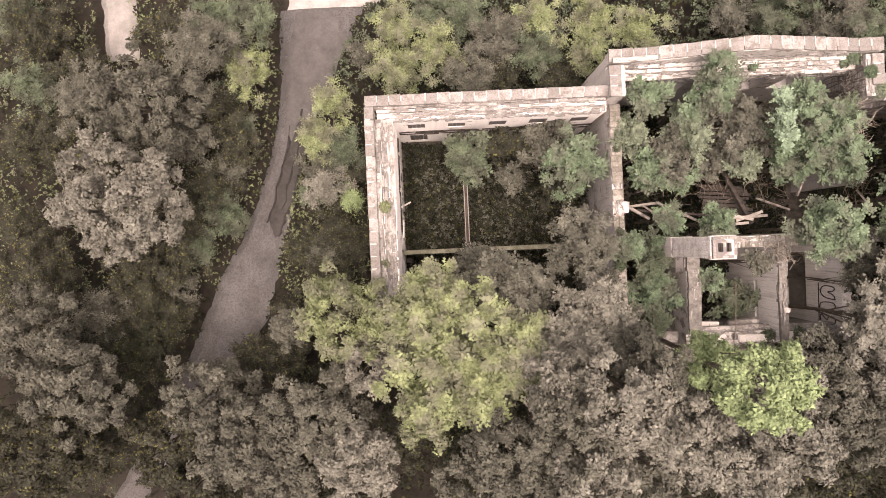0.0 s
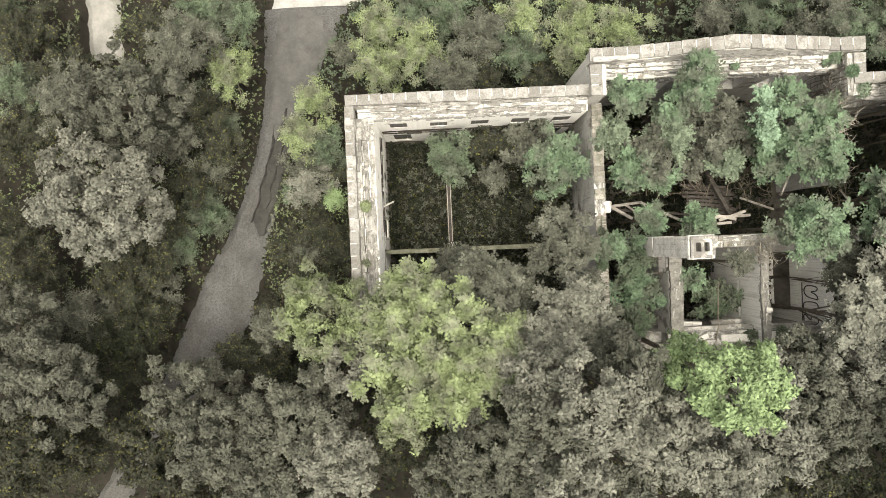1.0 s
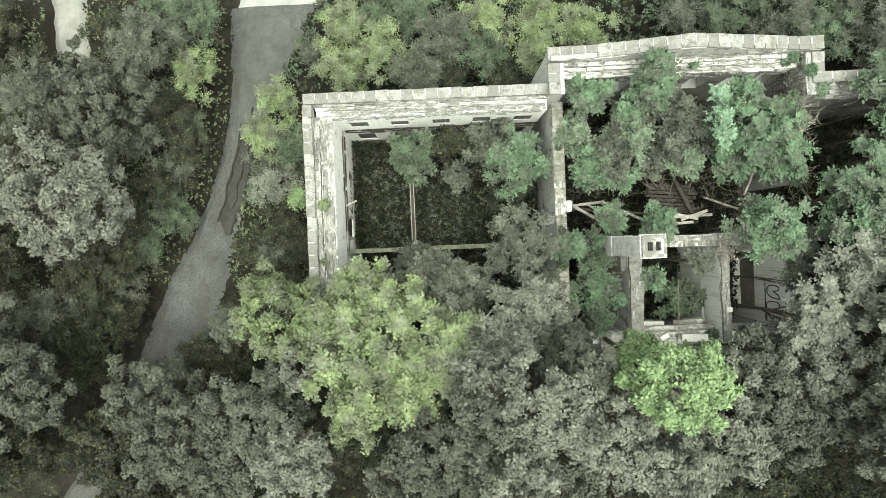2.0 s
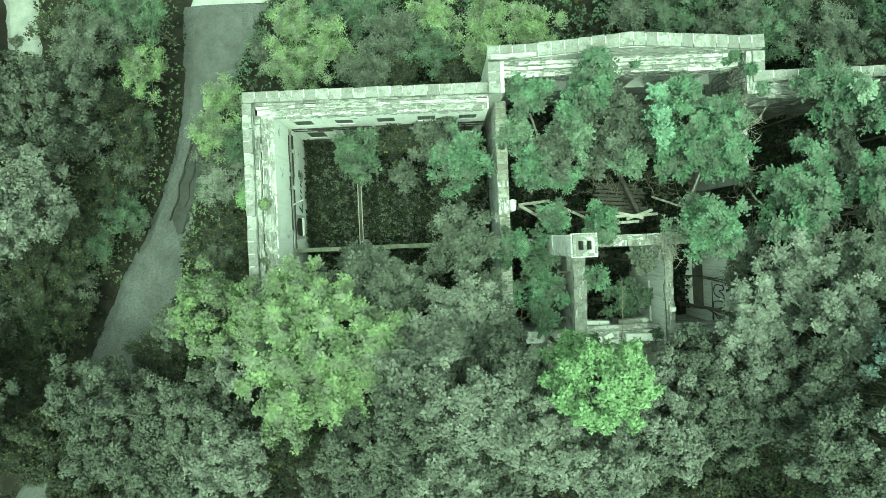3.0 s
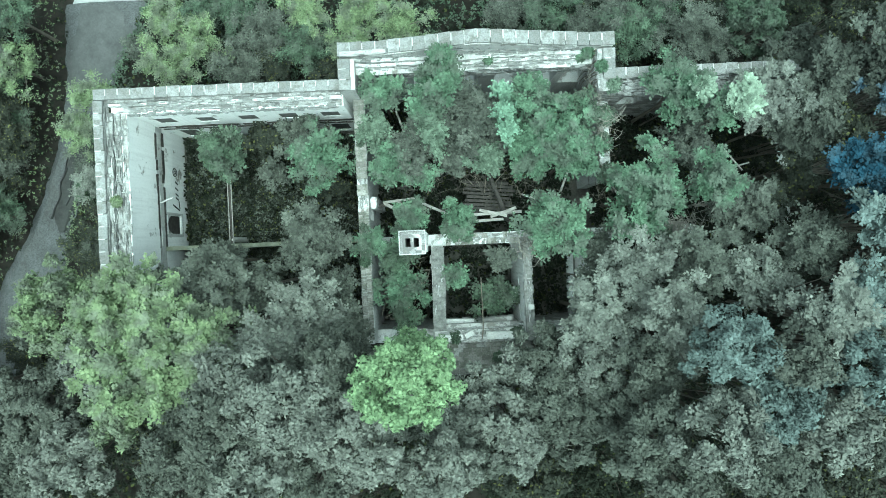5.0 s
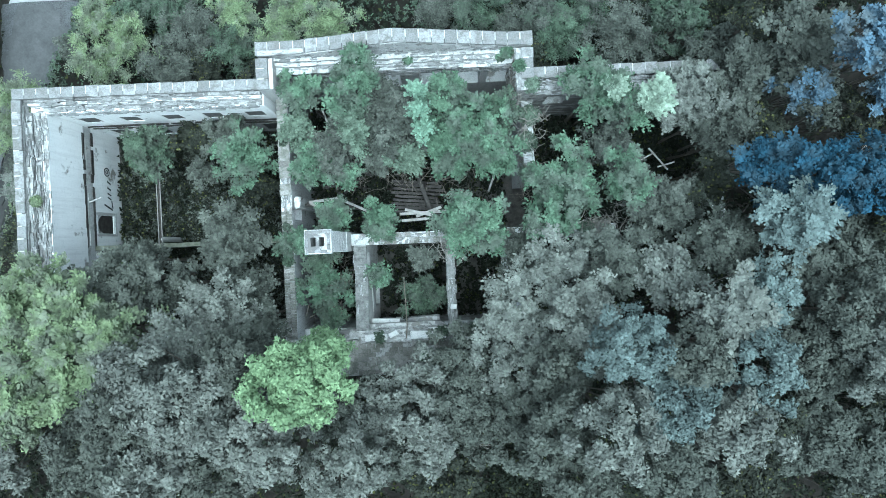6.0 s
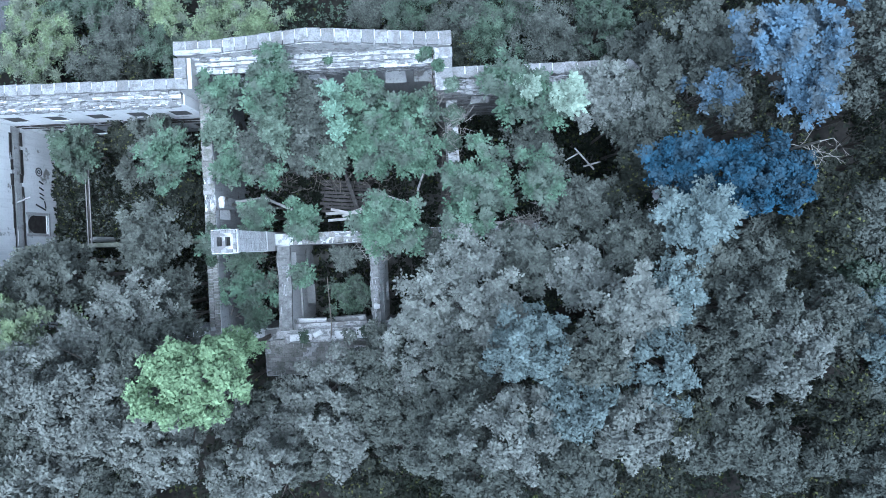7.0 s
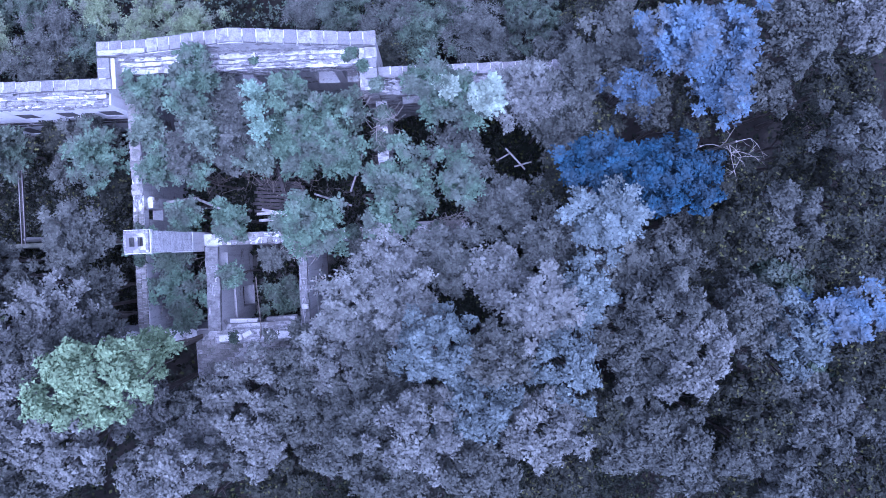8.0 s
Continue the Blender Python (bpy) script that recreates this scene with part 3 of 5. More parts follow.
ledge("ledge_west", "y", -6.0, 6.5, -2.37, -2.60, 8.1, 8.15, RUBBLE, "worn grey edge of the west wall above the room", 0.03)
rubble_bank(wall_n, "x", -3.0, 8.75, [(7.06, 8.58), (6.72, 8.36), (6.44, 8.12), (6.41, 7.75)], 330, "broken mortar and stone slivers on the north wall", 34)
ledge("string_course", "y", -0.3, 6.2, -2.29, -2.36, 4.3, 4.66, PLASTER, "worn white string course between the storeys", 0.03)


def wall_plates(along, u0, u1, face, z0, z1, out):
    """Rotten timbers on the plaster, in broken lengths; some stand in for shadowed joist pockets."""
    u = u0
    while u < u1 - 0.3:
        v = min(u1, u + random.uniform(0.4, 1.5))
        a, c = sorted((face, face + out * random.uniform(0.6, 1.3)))
        box = (a, c, u, v) if along == "y" else (u, v, a, c)
        tagged(part("wall_plate", box_data("wall_plate", *box, z0 + random.uniform(-0.04, 0.04), z1 + random.uniform(-0.10, 0.05), CHARRED, 0.035, 0.01)), "dark rotten timber let into the plaster wall", "timber", "timbers let into the walls")
        u = v + random.choice((0.0, 0.01, 0.02, 0.22))


# dark bars for the wooden plate and for the shadow in the joist pockets
wall_plates("y", -0.4, 6.3, -2.36, 4.82, 5.06, 0.06)
wall_plates("y", -0.4, 6.3, -2.36, 3.95, 4.13, 0.06)
wall_plates("x", -2.2, 8.8, 6.45, 4.50, 4.72, -0.06)
wall_plates("x", -2.2, 8.8, 6.45, 3.92, 4.08, -0.06)
masonry_wall("wall_west", "y", -6.2, 6.45, -3.5, -2.35, 0, 4.0, WHITEWASH, arch, "white plastered west wall with an opening and spray-painted scrawl")
wall_w2 = masonry_wall("wall_west_upper", "y", -6.2, 6.45, -3.5, -2.32, 4.9, 8.1, WHITEWASH, (), "bright white plaster of the upper west wall", rough=0.06)
masonry_wall("wall_west_band", "y", -6.2, 6.45, -3.5, -2.36, 4.0, 4.9, PLASTER, (), "stained plaster band at the old floor level", inner=0.04)
rubble_bank(wall_w2, "y", -6.1, 6.5, [(-3.2, 8.56), (-2.9, 8.36), (-2.33, 8.12)], 220, "broken mortar and stone slivers on the west wall", 26)
upper_w = masonry_wall("parapet_west", "y", -6.2, 7.08, -3.6, -3.22, 8.1, 8.62, RUBBLE, (), "low bare rubble parapet on the west wall", rough=0.03)
stones_along(upper_w, "coping_stone", "y", -6.2, 7.05, -3.70, -3.22, 8.76, 0.12, 0.62, STONE)
wall_m = masonry_wall("wall_middle_west", "y", -6.0, 6.98, 9.15, 9.72, 0, 7.1, GREYWALL, [(3.6, 5.0, 1.0, 3.4), (-2.2, -0.9, 1.0, 3.4), (0.6, 1.2, 4.8, 6.6)], "brick cross wall with an open weathered top", rough=0.05)

def gable_top(u):
    if u < 10.7:
        return 9.2
    if u < 15.6:
        return 9.2 + 1.25 * (u - 10.7) / 4.9
    return max(9.2, 10.45 - 1.25 * (u - 15.6) / 5.6)

g_open = [(x - 0.6, x + 0.6, 4.6, 7.0) for x in (10.8, 12.9, 15.1, 17.3, 19.4, 21.0)]
wall_g = masonry_wall("wall_gable", "x", 8.75, 22.4, 8.0, 9.1, 0, 8.2, PLASTER, g_open, "white plastered gable wall with window openings", rough=0.1)
upper_g = masonry_wall("parapet_gable", "x", 8.75, 22.4, 8.62, 9.2, 8.2, lambda u: gable_top(u) - 0.13, PLASTER, (), "stepped plaster face under the gable coping", rough=0.02)
stones_along(upper_g, "coping_stone", "x", 8.7, 22.45, 8.64, 9.30, gable_top, 0.13, 0.62, STONE)
ledge("ledge_gable", "x", 9.3, 21.7, 8.40, 8.62, 8.2, 8.68, PLASTER, "broken plaster ledge under the gable coping", 0.08)
ledge("ledge_gable", "x", 9.3, 21.7, 8.22, 8.40, 8.2, 8.50, PLASTER, "ragged rubble ledge on the gable wall", 0.08)
ledge("ledge_gable", "x", 9.5, 21.6, 7.90, 8.22, 8.2, 8.28, PLASTER, "broken plaster ledge over the hall", 0.07)
rubble_bank(wall_g, "x", 9.4, 21.7, [(8.62, 9.0), (8.60, 8.72), (8.25, 8.5), (7.96, 8.22), (7.94, 7.2)], 420, "broken mortar and stone slivers on the gable wall", 40, lambda u: gable_top(u) - 9.2)
ret_w = masonry_wall("wall_return_west", "y", 6.98, 8.5, 8.75, 9.5, 0, 9.05, PLASTER, (), "short white return wall beside the gable")
stones_along(ret_w, "coping_stone", "y", 6.95, 8.5, 8.7, 9.3, 9.18, 0.13, 0.55, STONE)
ret_e = masonry_wall("wall_return_east", "y", 6.4, 8.5, 21.6, 22.4, 0, 9.05, RUBBLE, (), "short weathered return wall beside the gable")
stones_along(ret_e, "coping_stone", "y", 6.95, 8.5, 21.85, 22.45, 9.18, 0.13, 0.55, STONE)
rubble_bank(ret_e, "y", 6.5, 8.5, [(21.84, 9.06), (21.58, 8.95), (21.55, 7.2)], 160, "broken mortar and stone slivers on the return wall", 12)
rubble_bank(ret_e, "y", 6.3, 8.4, [(21.7, 9.08), (22.4, 9.08)], 70, "mortar and brick ends on the return wall", 6)
e_open = [(x - 0.53, x + 0.53, 5.2, 6.9) for x in (24.0, 26.2, 28.4, 30.6)]
wall_e = masonry_wall("wall_north_east", "x", 22.4, 31.9, 6.5, 7.5, 0, 8.1, RUBBLE, e_open, "overgrown white north wall of the east wing", rough=0.1)
upper_e = masonry_wall("parapet_north_east", "x", 22.4, 31.9, 7.1, 7.55, 8.1, 8.6, RUBBLE, (), "low rubble parapet on the east wing", rough=0.03)
stones_along(upper_e, "coping_stone", "x", 22.45, 31.9, 7.1, 7.62, 8.74, 0.12, 0.62, STONE, miss=0.05)
rubble_bank(wall_e, "x", 22.5, 31.8, [(7.1, 8.6), (6.75, 8.3), (6.46, 8.1), (6.44, 7.6)], 360, "broken mortar and stone slivers on the east wing", 24)
masonry_wall("wall_east", "y", -6.2, 6.5, 34.6, 35.4, 0, 1.0, GREYWALL, (), "low remains of the east wing's outer wall", rough=0.4)
masonry_wall("wall_middle_east", "y", 2.2, 6.4, 22.1, 22.7, 0, 6.6, GREYWALL, [(3.5, 4.7, 1.0, 3.4)], "broken cross wall hung with creepers", rough=0.5)
wall_c = masonry_wall("wall_cross", "x", 12.75, 26.8, -0.95, -0.35, 0, 7.05, GREYWALL, [(19.0, 20.2, 1.0, 3.3), (14.6, 15.8, 1.0, 3.3)], "long cross wall with a ragged top", step=0.2, rough=0.25)
masonry_wall("wall_cross_stub", "x", 9.78, 11.6, -0.95, -0.35, 0, 5.2, GREYWALL, (), "stub of a cross wall beside the chimney", rough=0.12)
room = [(-4.6, -3.4, 1.0, 3.2), (-5.3, -2.9, 4.55, 4.9)]
wall_a = masonry_wall("wall_room_a", "y", -5.5, -0.95, 12.88, 13.52, 0, 7.15, PLASTER, room + [(-2.2, -1.35, 5.7, 6.8)], "thin white-topped room wall", step=0.12, rough=0.22)
ledge("wall_top", "y", -5.45, -1.0, 12.86, 13.54, 7.12, 7.34, CRUMBLE, "crumbled grey top of the room wall", 0.06)
ledge("wall_top", "y", -6.1, -1.0, 17.72, 18.16, 7.12, 7.34, CRUMBLE, "crumbled grey top of the room wall", 0.06)
wall_b = masonry_wall("wall_room_b", "y", -6.14, -0.95, 17.74, 18.14, 0, 7.15, STREAKED, room, "rain-streaked room wall with a dark crack", step=0.12, rough=0.22)
masonry_wall("wall_room_c", "y", -5.5, -0.95, 21.2, 21.65, 0, 7.1, STREAKED, [(-4.9, -1.5, 1.0, 3.7)], "rain-streaked room wall with spray-painted outlines", step=0.2, rough=0.3)
masonry_wall("wall_south", "x", -3.5, 12.9, -6.2, -5.5, 0, 5.4, GREYWALL, (), "ragged south wall under the trees", rough=0.3)
wall_s = masonry_wall("wall_south_middle", "x", 12.9, 22.0, -6.2, -5.5, 0, 6.7, RUBBLE, [(14.2, 16.6, 1.2, 5.6)], "south wall with broken pale ledges", rough=0.12)

rubble_bank(wall_a, "y", -5.4, -1.0, [(13.56, 7.1), (13.46, 7.36), (13.0, 7.36), (12.86, 7.1)], 34, "mortar and brick ends on the room wall", 4)
rubble_bank(wall_b, "y", -5.4, -1.0, [(17.70, 7.1), (17.80, 7.36), (18.06, 7.36), (18.18, 7.1)], 30, "mortar and brick ends on the room wall", 4)
rubble_bank(wall_c, "x", 13.6, 26.6, [(-0.92, 7.08), (-0.4, 7.08)], 300, "mortar and brick ends on the cross wall", 16)
rubble_bank(wall_m, "y", 1.0, 6.9, [(9.18, 7.16), (9.7, 7.16)], 130, "mortar and brick ends on the brick wall", 8)
rubble_bank(wall_s, "x", 12.9, 21.9, [(-6.15, 6.74), (-5.6, 6.74), (-5.4, 6.4), (-5.3, 6.1)], 420, "broken mortar and stone slivers on the south wall", 30)
part_floor = box_data("floor", -2.3, 34.6, -5.5, 6.45, 0.3, 0.9, DEBRIS)
tagged(part("floor", part_floor), "dark floor covered with debris and seedlings", "floor", kind="structure")
tagged(part("floor_hall", box_data("floor_hall", 9.6, 21.6, 6.45, 8.0, 0.3, 0.895, DEBRIS)), "dark debris floor by the gable", "floor", kind="structure")


def boarded(x, y, z0, z1, w):
    """Four grey boards added inside a window opening to keep its lit sill out of sight."""
    thing = tagged(new("window_boarding"), "grey boards added to close a window opening", "boards", "boarded windows")
    thing.location = (x, y, z0)
    n = 4
    for i in range(n):
        p = w / n
        part("board", box_data("board", -w / 2 + i * p + 0.005, -w / 2 + (i + 1) * p - 0.008, -0.02, 0.02, 0.0, z1 - z0 - random.uniform(0.0, 0.12), BOARDING, 0.006), thing)


def arched_infill(x, y0, y1, z0, z1, spring):
    """An arched window: a dark panel added for the opening's gloom, white spandrels that round the head, and a plaster
    frame.
    """
    thing = tagged(new("arched_window"), "arched window with a dark infill panel and a white frame", "window")
    thing.location = (x, y0, z0)
    w, h = y1 - y0, z1 - z0
    part("infill", box_data("infill", -0.12, -0.06, 0.01, w - 0.01, 0, h - 0.01, CHARRED), thing, "dark panel added to blacken the opening")
    for s in (0, 1):
        edge = [(w / 2 - (w / 2) * math.cos(math.pi / 2 * i / 8), spring + (h - spring) * math.sin(math.pi / 2 * i / 8)) for i in range(9)]
        ring = [(0.0, h)] + edge
        if s:
            ring = [(w - y, z) for y, z in ring][::-1]
        n = len(ring)
        verts = [(-0.05, y, z) for y, z in ring] + [(0.012, y, z) for y, z in ring]
        faces = [list(range(n)), list(range(2 * n - 1, n - 1, -1))] + [[i, n + i, n + (i + 1) % n, (i + 1) % n] for i in range(n)]
        part("spandrel", mesh_of("spandrel", verts, faces, PLASTER), thing)
    for ya, yb, za, zb in ((-0.16, -0.01, -0.1, h + 0.12), (w + 0.01, w + 0.16, -0.1, h + 0.12), (-0.16, w + 0.16, -0.28, -0.12)):
        part("frame", box_data("frame", -0.02, 0.05, ya, yb, za, zb, PLASTER, 0.006, 0.01), thing)


arched_infill(-2.35, 0.42, 1.5, 1.9, 3.7, 1.1)
for wx in WIN_X:
    boarded(wx, 6.49, 5.6, 6.62, 0.94)
    boarded(wx, 6.52, 1.42, 3.28, 1.04)

# ---- chimney ----
def brick_chimney(x0, x1, y0, y1, z0, z1):
    """A tall whitewashed brick stack with two flues; its upper courses are single bricks, the rest one joined mass of bricks."""
    thing = tagged(new("chimney"), "tall whitewashed brick chimney with two open flues", "chimney")
    thing.location = ((x0 + x1) / 2, (y0 + y1) / 2, z0)
    hx, hy, h = (x1 - x0) / 2, (y1 - y0) / 2, z1 - z0
    verts, faces = [], []

    def block(ax, bx, ay, by, az, bz):
        k = len(verts)
        verts.extend([(ax, ay, az), (bx, ay, az), (bx, by, az), (ax, by, az), (ax, ay, bz), (bx, ay, bz), (bx, by, bz), (ax, by, bz)])
        faces.extend([[k + i for i in f] for f in ((0, 3, 2, 1), (4, 5, 6, 7), (0, 1, 5, 4), (1, 2, 6, 5), (2, 3, 7, 6), (3, 0, 4, 7))])

    # mortar core, open at the two flues
    g = 0.012
    top = h - 0.03
    for ax, bx, ay, by in ((-hx + g, hx - g, -hy + g, -hy + 0.28), (-hx + g, hx - g, hy - 0.28, hy - g), (-hx + g, -hx + 0.24, -hy + 0.28, hy - 0.28),
                           (hx - 0.24, hx - g, -hy + 0.28, hy - 0.28), (-0.07, 0.07, -hy + 0.28, hy - 0.28)):
        block(ax, bx, ay, by, 0, top)
    part("core", mesh_of("core", verts, faces, RUBBLE), thing)
    # plastered foot up to the old roof line
    foot = box_data("foot", -hx - 0.03, hx + 0.03, -hy - 0.03, hy + 0.03, 0, 8.6 - z0, PLASTER, 0.01, 0.03)
    course = 0.078
    rows = int((h - 8.6 + z0) / course)
    stretch, head = 0.25, 0.12
    shapes = {}
    jverts, jfaces = [], []

    # duller top courses and core, whiter sides: colour evens out the overhead light
    def lay(cx, cy, cz, lx, ly, single, bare=False):
        key = (round(lx, 3), round(ly, 3), bare)
        if key not in shapes:
            shapes[key] = box_data("brick", -lx / 2, lx / 2, -ly / 2, ly / 2, -course / 2 + 0.005, course / 2 - 0.005, STONE if bare else WHITEBRICK, 0.012 if bare else 0.003, 0.014 if bare else 0.008)
        if single:
            part("brick", shapes[key], thing, "", Matrix.Translation((cx + random.uniform(-0.005, 0.005), cy + random.uniform(-0.005, 0.005), cz)))
        else:
            k = len(jverts)
            x, y, z = lx / 2, ly / 2, course / 2 - 0.005
            o = random.uniform(-0.004, 0.004)
            jverts.extend([(cx + o + a * x, cy + o + b * y, cz + c * z) for c in (-1, 1) for a, b in ((-1, -1), (1, -1), (1, 1), (-1, 1))])
            jfaces.extend([[k + i for i in f] for f in ((0, 3, 2, 1), (4, 5, 6, 7), (0, 1, 5, 4), (1, 2, 6, 5), (2, 3, 7, 6), (3, 0, 4, 7))])

    for r in range(rows):
        z = h - (r + 0.5) * course
        single = r < 14
        out = 0.05 if 2 <= r <= 4 else 0.0
        nx, ny = 4, 3
        px, py = (2 * (hx + out)) / nx, (2 * (hy + out) - 2 * head) / ny
        shift = 0 if r % 2 else 0.5
        for s in (-1, 1):
            lost = 0.22 if r == 0 else 0.0
            edges = [-hx - out] + [-hx - out + (k + shift) * px for k in range(0 if shift else 1, nx)] + [hx + out]
            for a, b in zip(edges, edges[1:]):
                if b - a > 0.03 and random.random() >= lost:
                    lay((a + b) / 2, s * (hy + out - head / 2), z, b - a - 0.01, head, single, r < 2)
            for k in range(ny):
                lay(s * (hx + out - head / 2), -hy - out + head + (k + 0.5) * py, z, head, py - 0.01, single, r < 2)
    part("masonry", mesh_of("masonry", jverts, jfaces, WHITEBRICK), thing)["kind"] = "stuff"
    part("foot", foot, thing, "smooth white plastered foot of the stack")
    for s, n in ((-1, "flue"), (1, "flue")):
        cx = s * 0.175
        part(n, box_data(n, cx - 0.10, cx + 0.10, -0.17, 0.17, 0.1, h - 1.6, CHARRED), thing, "sooty black flue")
    return thing


brick_chimney(11.66, 12.72, -1.21, -0.26, 0.9, 13.5)

# ---- pieces on the cross walls ----
def bricks_on(wall, along, u0, u1, c0, c1, top, rows, pitch, material, miss=0.04):
    """Bricks laid across a wall's top, each one a part of the wall."""
    d = (c1 - c0) / rows
    shapes = [box_data("brick", -d / 2 + 0.008, d / 2 - 0.008, -pitch / 2 + 0.008, pitch / 2 - 0.008, -0.07, 0, material, 0.006, 0.01) for _ in range(4)]
    n = int((u1 - u0) / pitch)
    for i in range(n):
        for k in range(rows):
            if random.random() < miss:
                continue
            u = u0 + (i + 0.5 + 0.25 * (k % 2)) * pitch
            c = c0 + (k + 0.5) * d
            x, y = (c, u) if along == "y" else (u, c)
            part("brick", random.choice(shapes), wall, "", Matrix.Translation((x, y, top + random.uniform(-0.01, 0.02))) @ Matrix.Rotation((0 if along == "y" else math.pi / 2) + random.uniform(-0.05, 0.05), 4, "Z"))


bricks_on(wall_m, "y", -5.8, 1.1, 9.15, 9.72, 7.2, 2, 0.17, BRICK)
stones_along(wall_m, "coping_stone", "y", 1.85, 6.9, 9.15, 9.7, 7.22, 0.13, 0.3, BRICK, wear=0.03, ribs=False, miss=0.05)
stones_along(wall_c, "loose_brick", "x", 13.7, 26.5, -0.95, -0.65, 7.13, 0.15, 0.24, BRICK, wear=0.02, miss=0.35, ribs=False)
stones_along(wall_c, "loose_brick", "x", 13.8, 26.4, -0.63, -0.36, 7.12, 0.15, 0.26, BRICK, wear=0.02, miss=0.4, ribs=False)
tagged(part("pilaster", box_data("pilaster", 9.76, 10.12, 1.2, 1.76, 0.8, 6.85, GREYWALL, 0.05, 0.05)), "grey plastered pilaster against the brick wall", "pilaster", kind="structure")


# ---- beams, rails and planks ----
def bar(name, a, b, w, h, material, label, category, group=""):
    """A squared beam or plank between two points, with worn arrises."""
    a, b = Vector(a), Vector(b)
    n = (b - a).length
    data = box_data(name, -n / 2, n / 2, -w / 2, w / 2, -h / 2, h / 2, material, min(w, h) * 0.06, min(w, h) * 0.12)
    q = (b - a).to_track_quat("X", "Z").to_matrix().to_4x4()
    return tagged(part(name, data, None, "", Matrix.Translation((a + b) / 2) @ q), label, category, group)


masonry_wall("partition_wall", "x", -2.3, 9.1, -0.58, -0.34, 0.5, 4.2, MOSS, [(3.2, 4.2, 1.0, 3.1)], "thin partition with a mossy top across the room", rough=0.06)
rail = tagged(new("steel_girder"), "rusty twin-flanged steel girder across the room", "girder")
rail.location = (1.46, 1.95, 4.2)
for dx in (-0.10, 0.10):
    part("flange", box_data("flange", dx - 0.025, dx + 0.025, -2.4, 2.0 + 2.4, -0.02, 0.03, STEEL, 0.0, 0.008), rail)
part("web", box_data("web", -0.07, 0.07, -2.4, 4.4, -0.16, -0.08, CHARRED), rail)
tagged(part("post", mesh_of("post", *tube([(1.5, -0.1, 0.8), (1.5, -0.1, 3.9), (1.5, -0.1, 4.18)], [0.16, 0.15, 0.05], 10), MORTAR)), "pale post under the girder's end", "post")
bar("prop", (-2.5, 2.05, 4.7), (-1.75, 2.45, 4.3), 0.09, 0.09, MORTAR, "pale broken bar sticking out of the wall", "bar")

TRUSS = "fallen roof timbers"
bar("roof_timber", (10.4, 1.52, 5.7), (11.55, 0.82, 5.62), 0.16, 0.16, TIMBER, "silvered fallen rafter over the hall", "timber", TRUSS)
bar("roof_timber", (10.35, 1.55, 5.72), (12.1, 1.70, 5.72), 0.15, 0.15, TIMBER, "silvered fallen rafter over the hall", "timber", TRUSS)
bar("roof_timber", (11.9, 1.72, 5.82), (14.6, 0.4, 5.7), 0.14, 0.14, TIMBER, "long silvered rafter leaning over the hall", "timber", TRUSS)
bar("roof_timber", (11.1, 1.62, 5.85), (12.1, 0.9, 5.75), 0.10, 0.08, TIMBER, "thin silvered brace between rafters", "timber", TRUSS)
bar("roof_timber", (9.8, 1.45, 5.55), (14.9, 0.9, 5.45), 0.14, 0.16, CHARRED, "dark rotten tie beam under the rafters", "timber", TRUSS)
for i, (a, c) in enumerate((((15.3, 0.66, 6.0), (17.9, 0.72, 6.05)), ((15.6, 0.9, 6.06), (17.1, 0.52, 6.1)), ((16.2, 0.5, 5.98), (17.6, 0.95, 6.16)), ((15.4, 0.3, 5.95), (16.9, 0.36, 5.95)))):
    bar("plank", a, c, 0.15, 0.05, TIMBER, "bleached plank lying across the collapsed roof", "plank", "bleached planks")
for i in range(9):
    y = 0.9 + i * 0.22
    bar("roof_board", (14.9 + 0.12 * math.sin(i * 2.1), y, 5.0 - 0.10 * i), (17.6 + 0.2 * math.sin(i * 1.3), y - 0.25, 5.05 - 0.10 * i), 0.16, 0.03, CHARRED, "dark rotten roof board sagging into the hall", "board", "sagging roof boards")
bar("roof_timber", (16.2, 3.3, 4.6), (17.15, 0.3, 5.75), 0.22, 0.22, CHARRED, "thick dark beam leaning on the cross wall", "timber", TRUSS)
for i, (x, y, z, a) in enumerate(((10.9, 4.2, 4.6, 0.5), (11.6, 5.6, 5.2, 1.9), (12.8, 3.6, 4.9, 2.5), (14.3, 5.0, 4.0, 0.9), (19.6, 4.6, 4.4, 2.2), (20.7, 2.8, 4.9, 1.2), (12.2, 2.6, 4.8, 0.2), (19.2, 1.4, 4.2, 2.8))):
    d = Vector((math.cos(a), math.sin(a), 0.15)) * 1.1
    bar("roof_timber", Vector((x, y, z)) - d, Vector((x, y, z)) + d, 0.11, 0.11, TIMBER if i % 2 else CHARRED, "fallen rafter caught among the branches", "timber", TRUSS)
bar("plank", (29.0, 3.65, 6.15), (30.05, 2.45, 6.0), 0.085, 0.05, TIMBER, "bleached plank crossed over another", "plank", "bleached planks")
bar("plank", (29.45, 2.62, 6.1), (30.4, 2.85, 6.1), 0.085, 0.05, TIMBER, "short bleached plank crossed over another", "plank", "bleached planks")
bar("plank", (28.5, 3.0, 5.98), (29.3, 3.4, 6.07), 0.08, 0.06, TIMBER, "thin bleached stick on the fallen planks", "plank", "bleached planks")
bar("plank", (22.9, 1.9, 6.0), (23.5, 0.8, 6.3), 0.10, 0.06, TIMBER, "bleached plank leaning on the wall", "plank", "bleached planks")
bar("beam", (22.3, -0.25, 7.15), (26.5, -0.28, 7.05), 0.16, 0.12, TIMBER, "long pale beam lying on the wall", "beam")
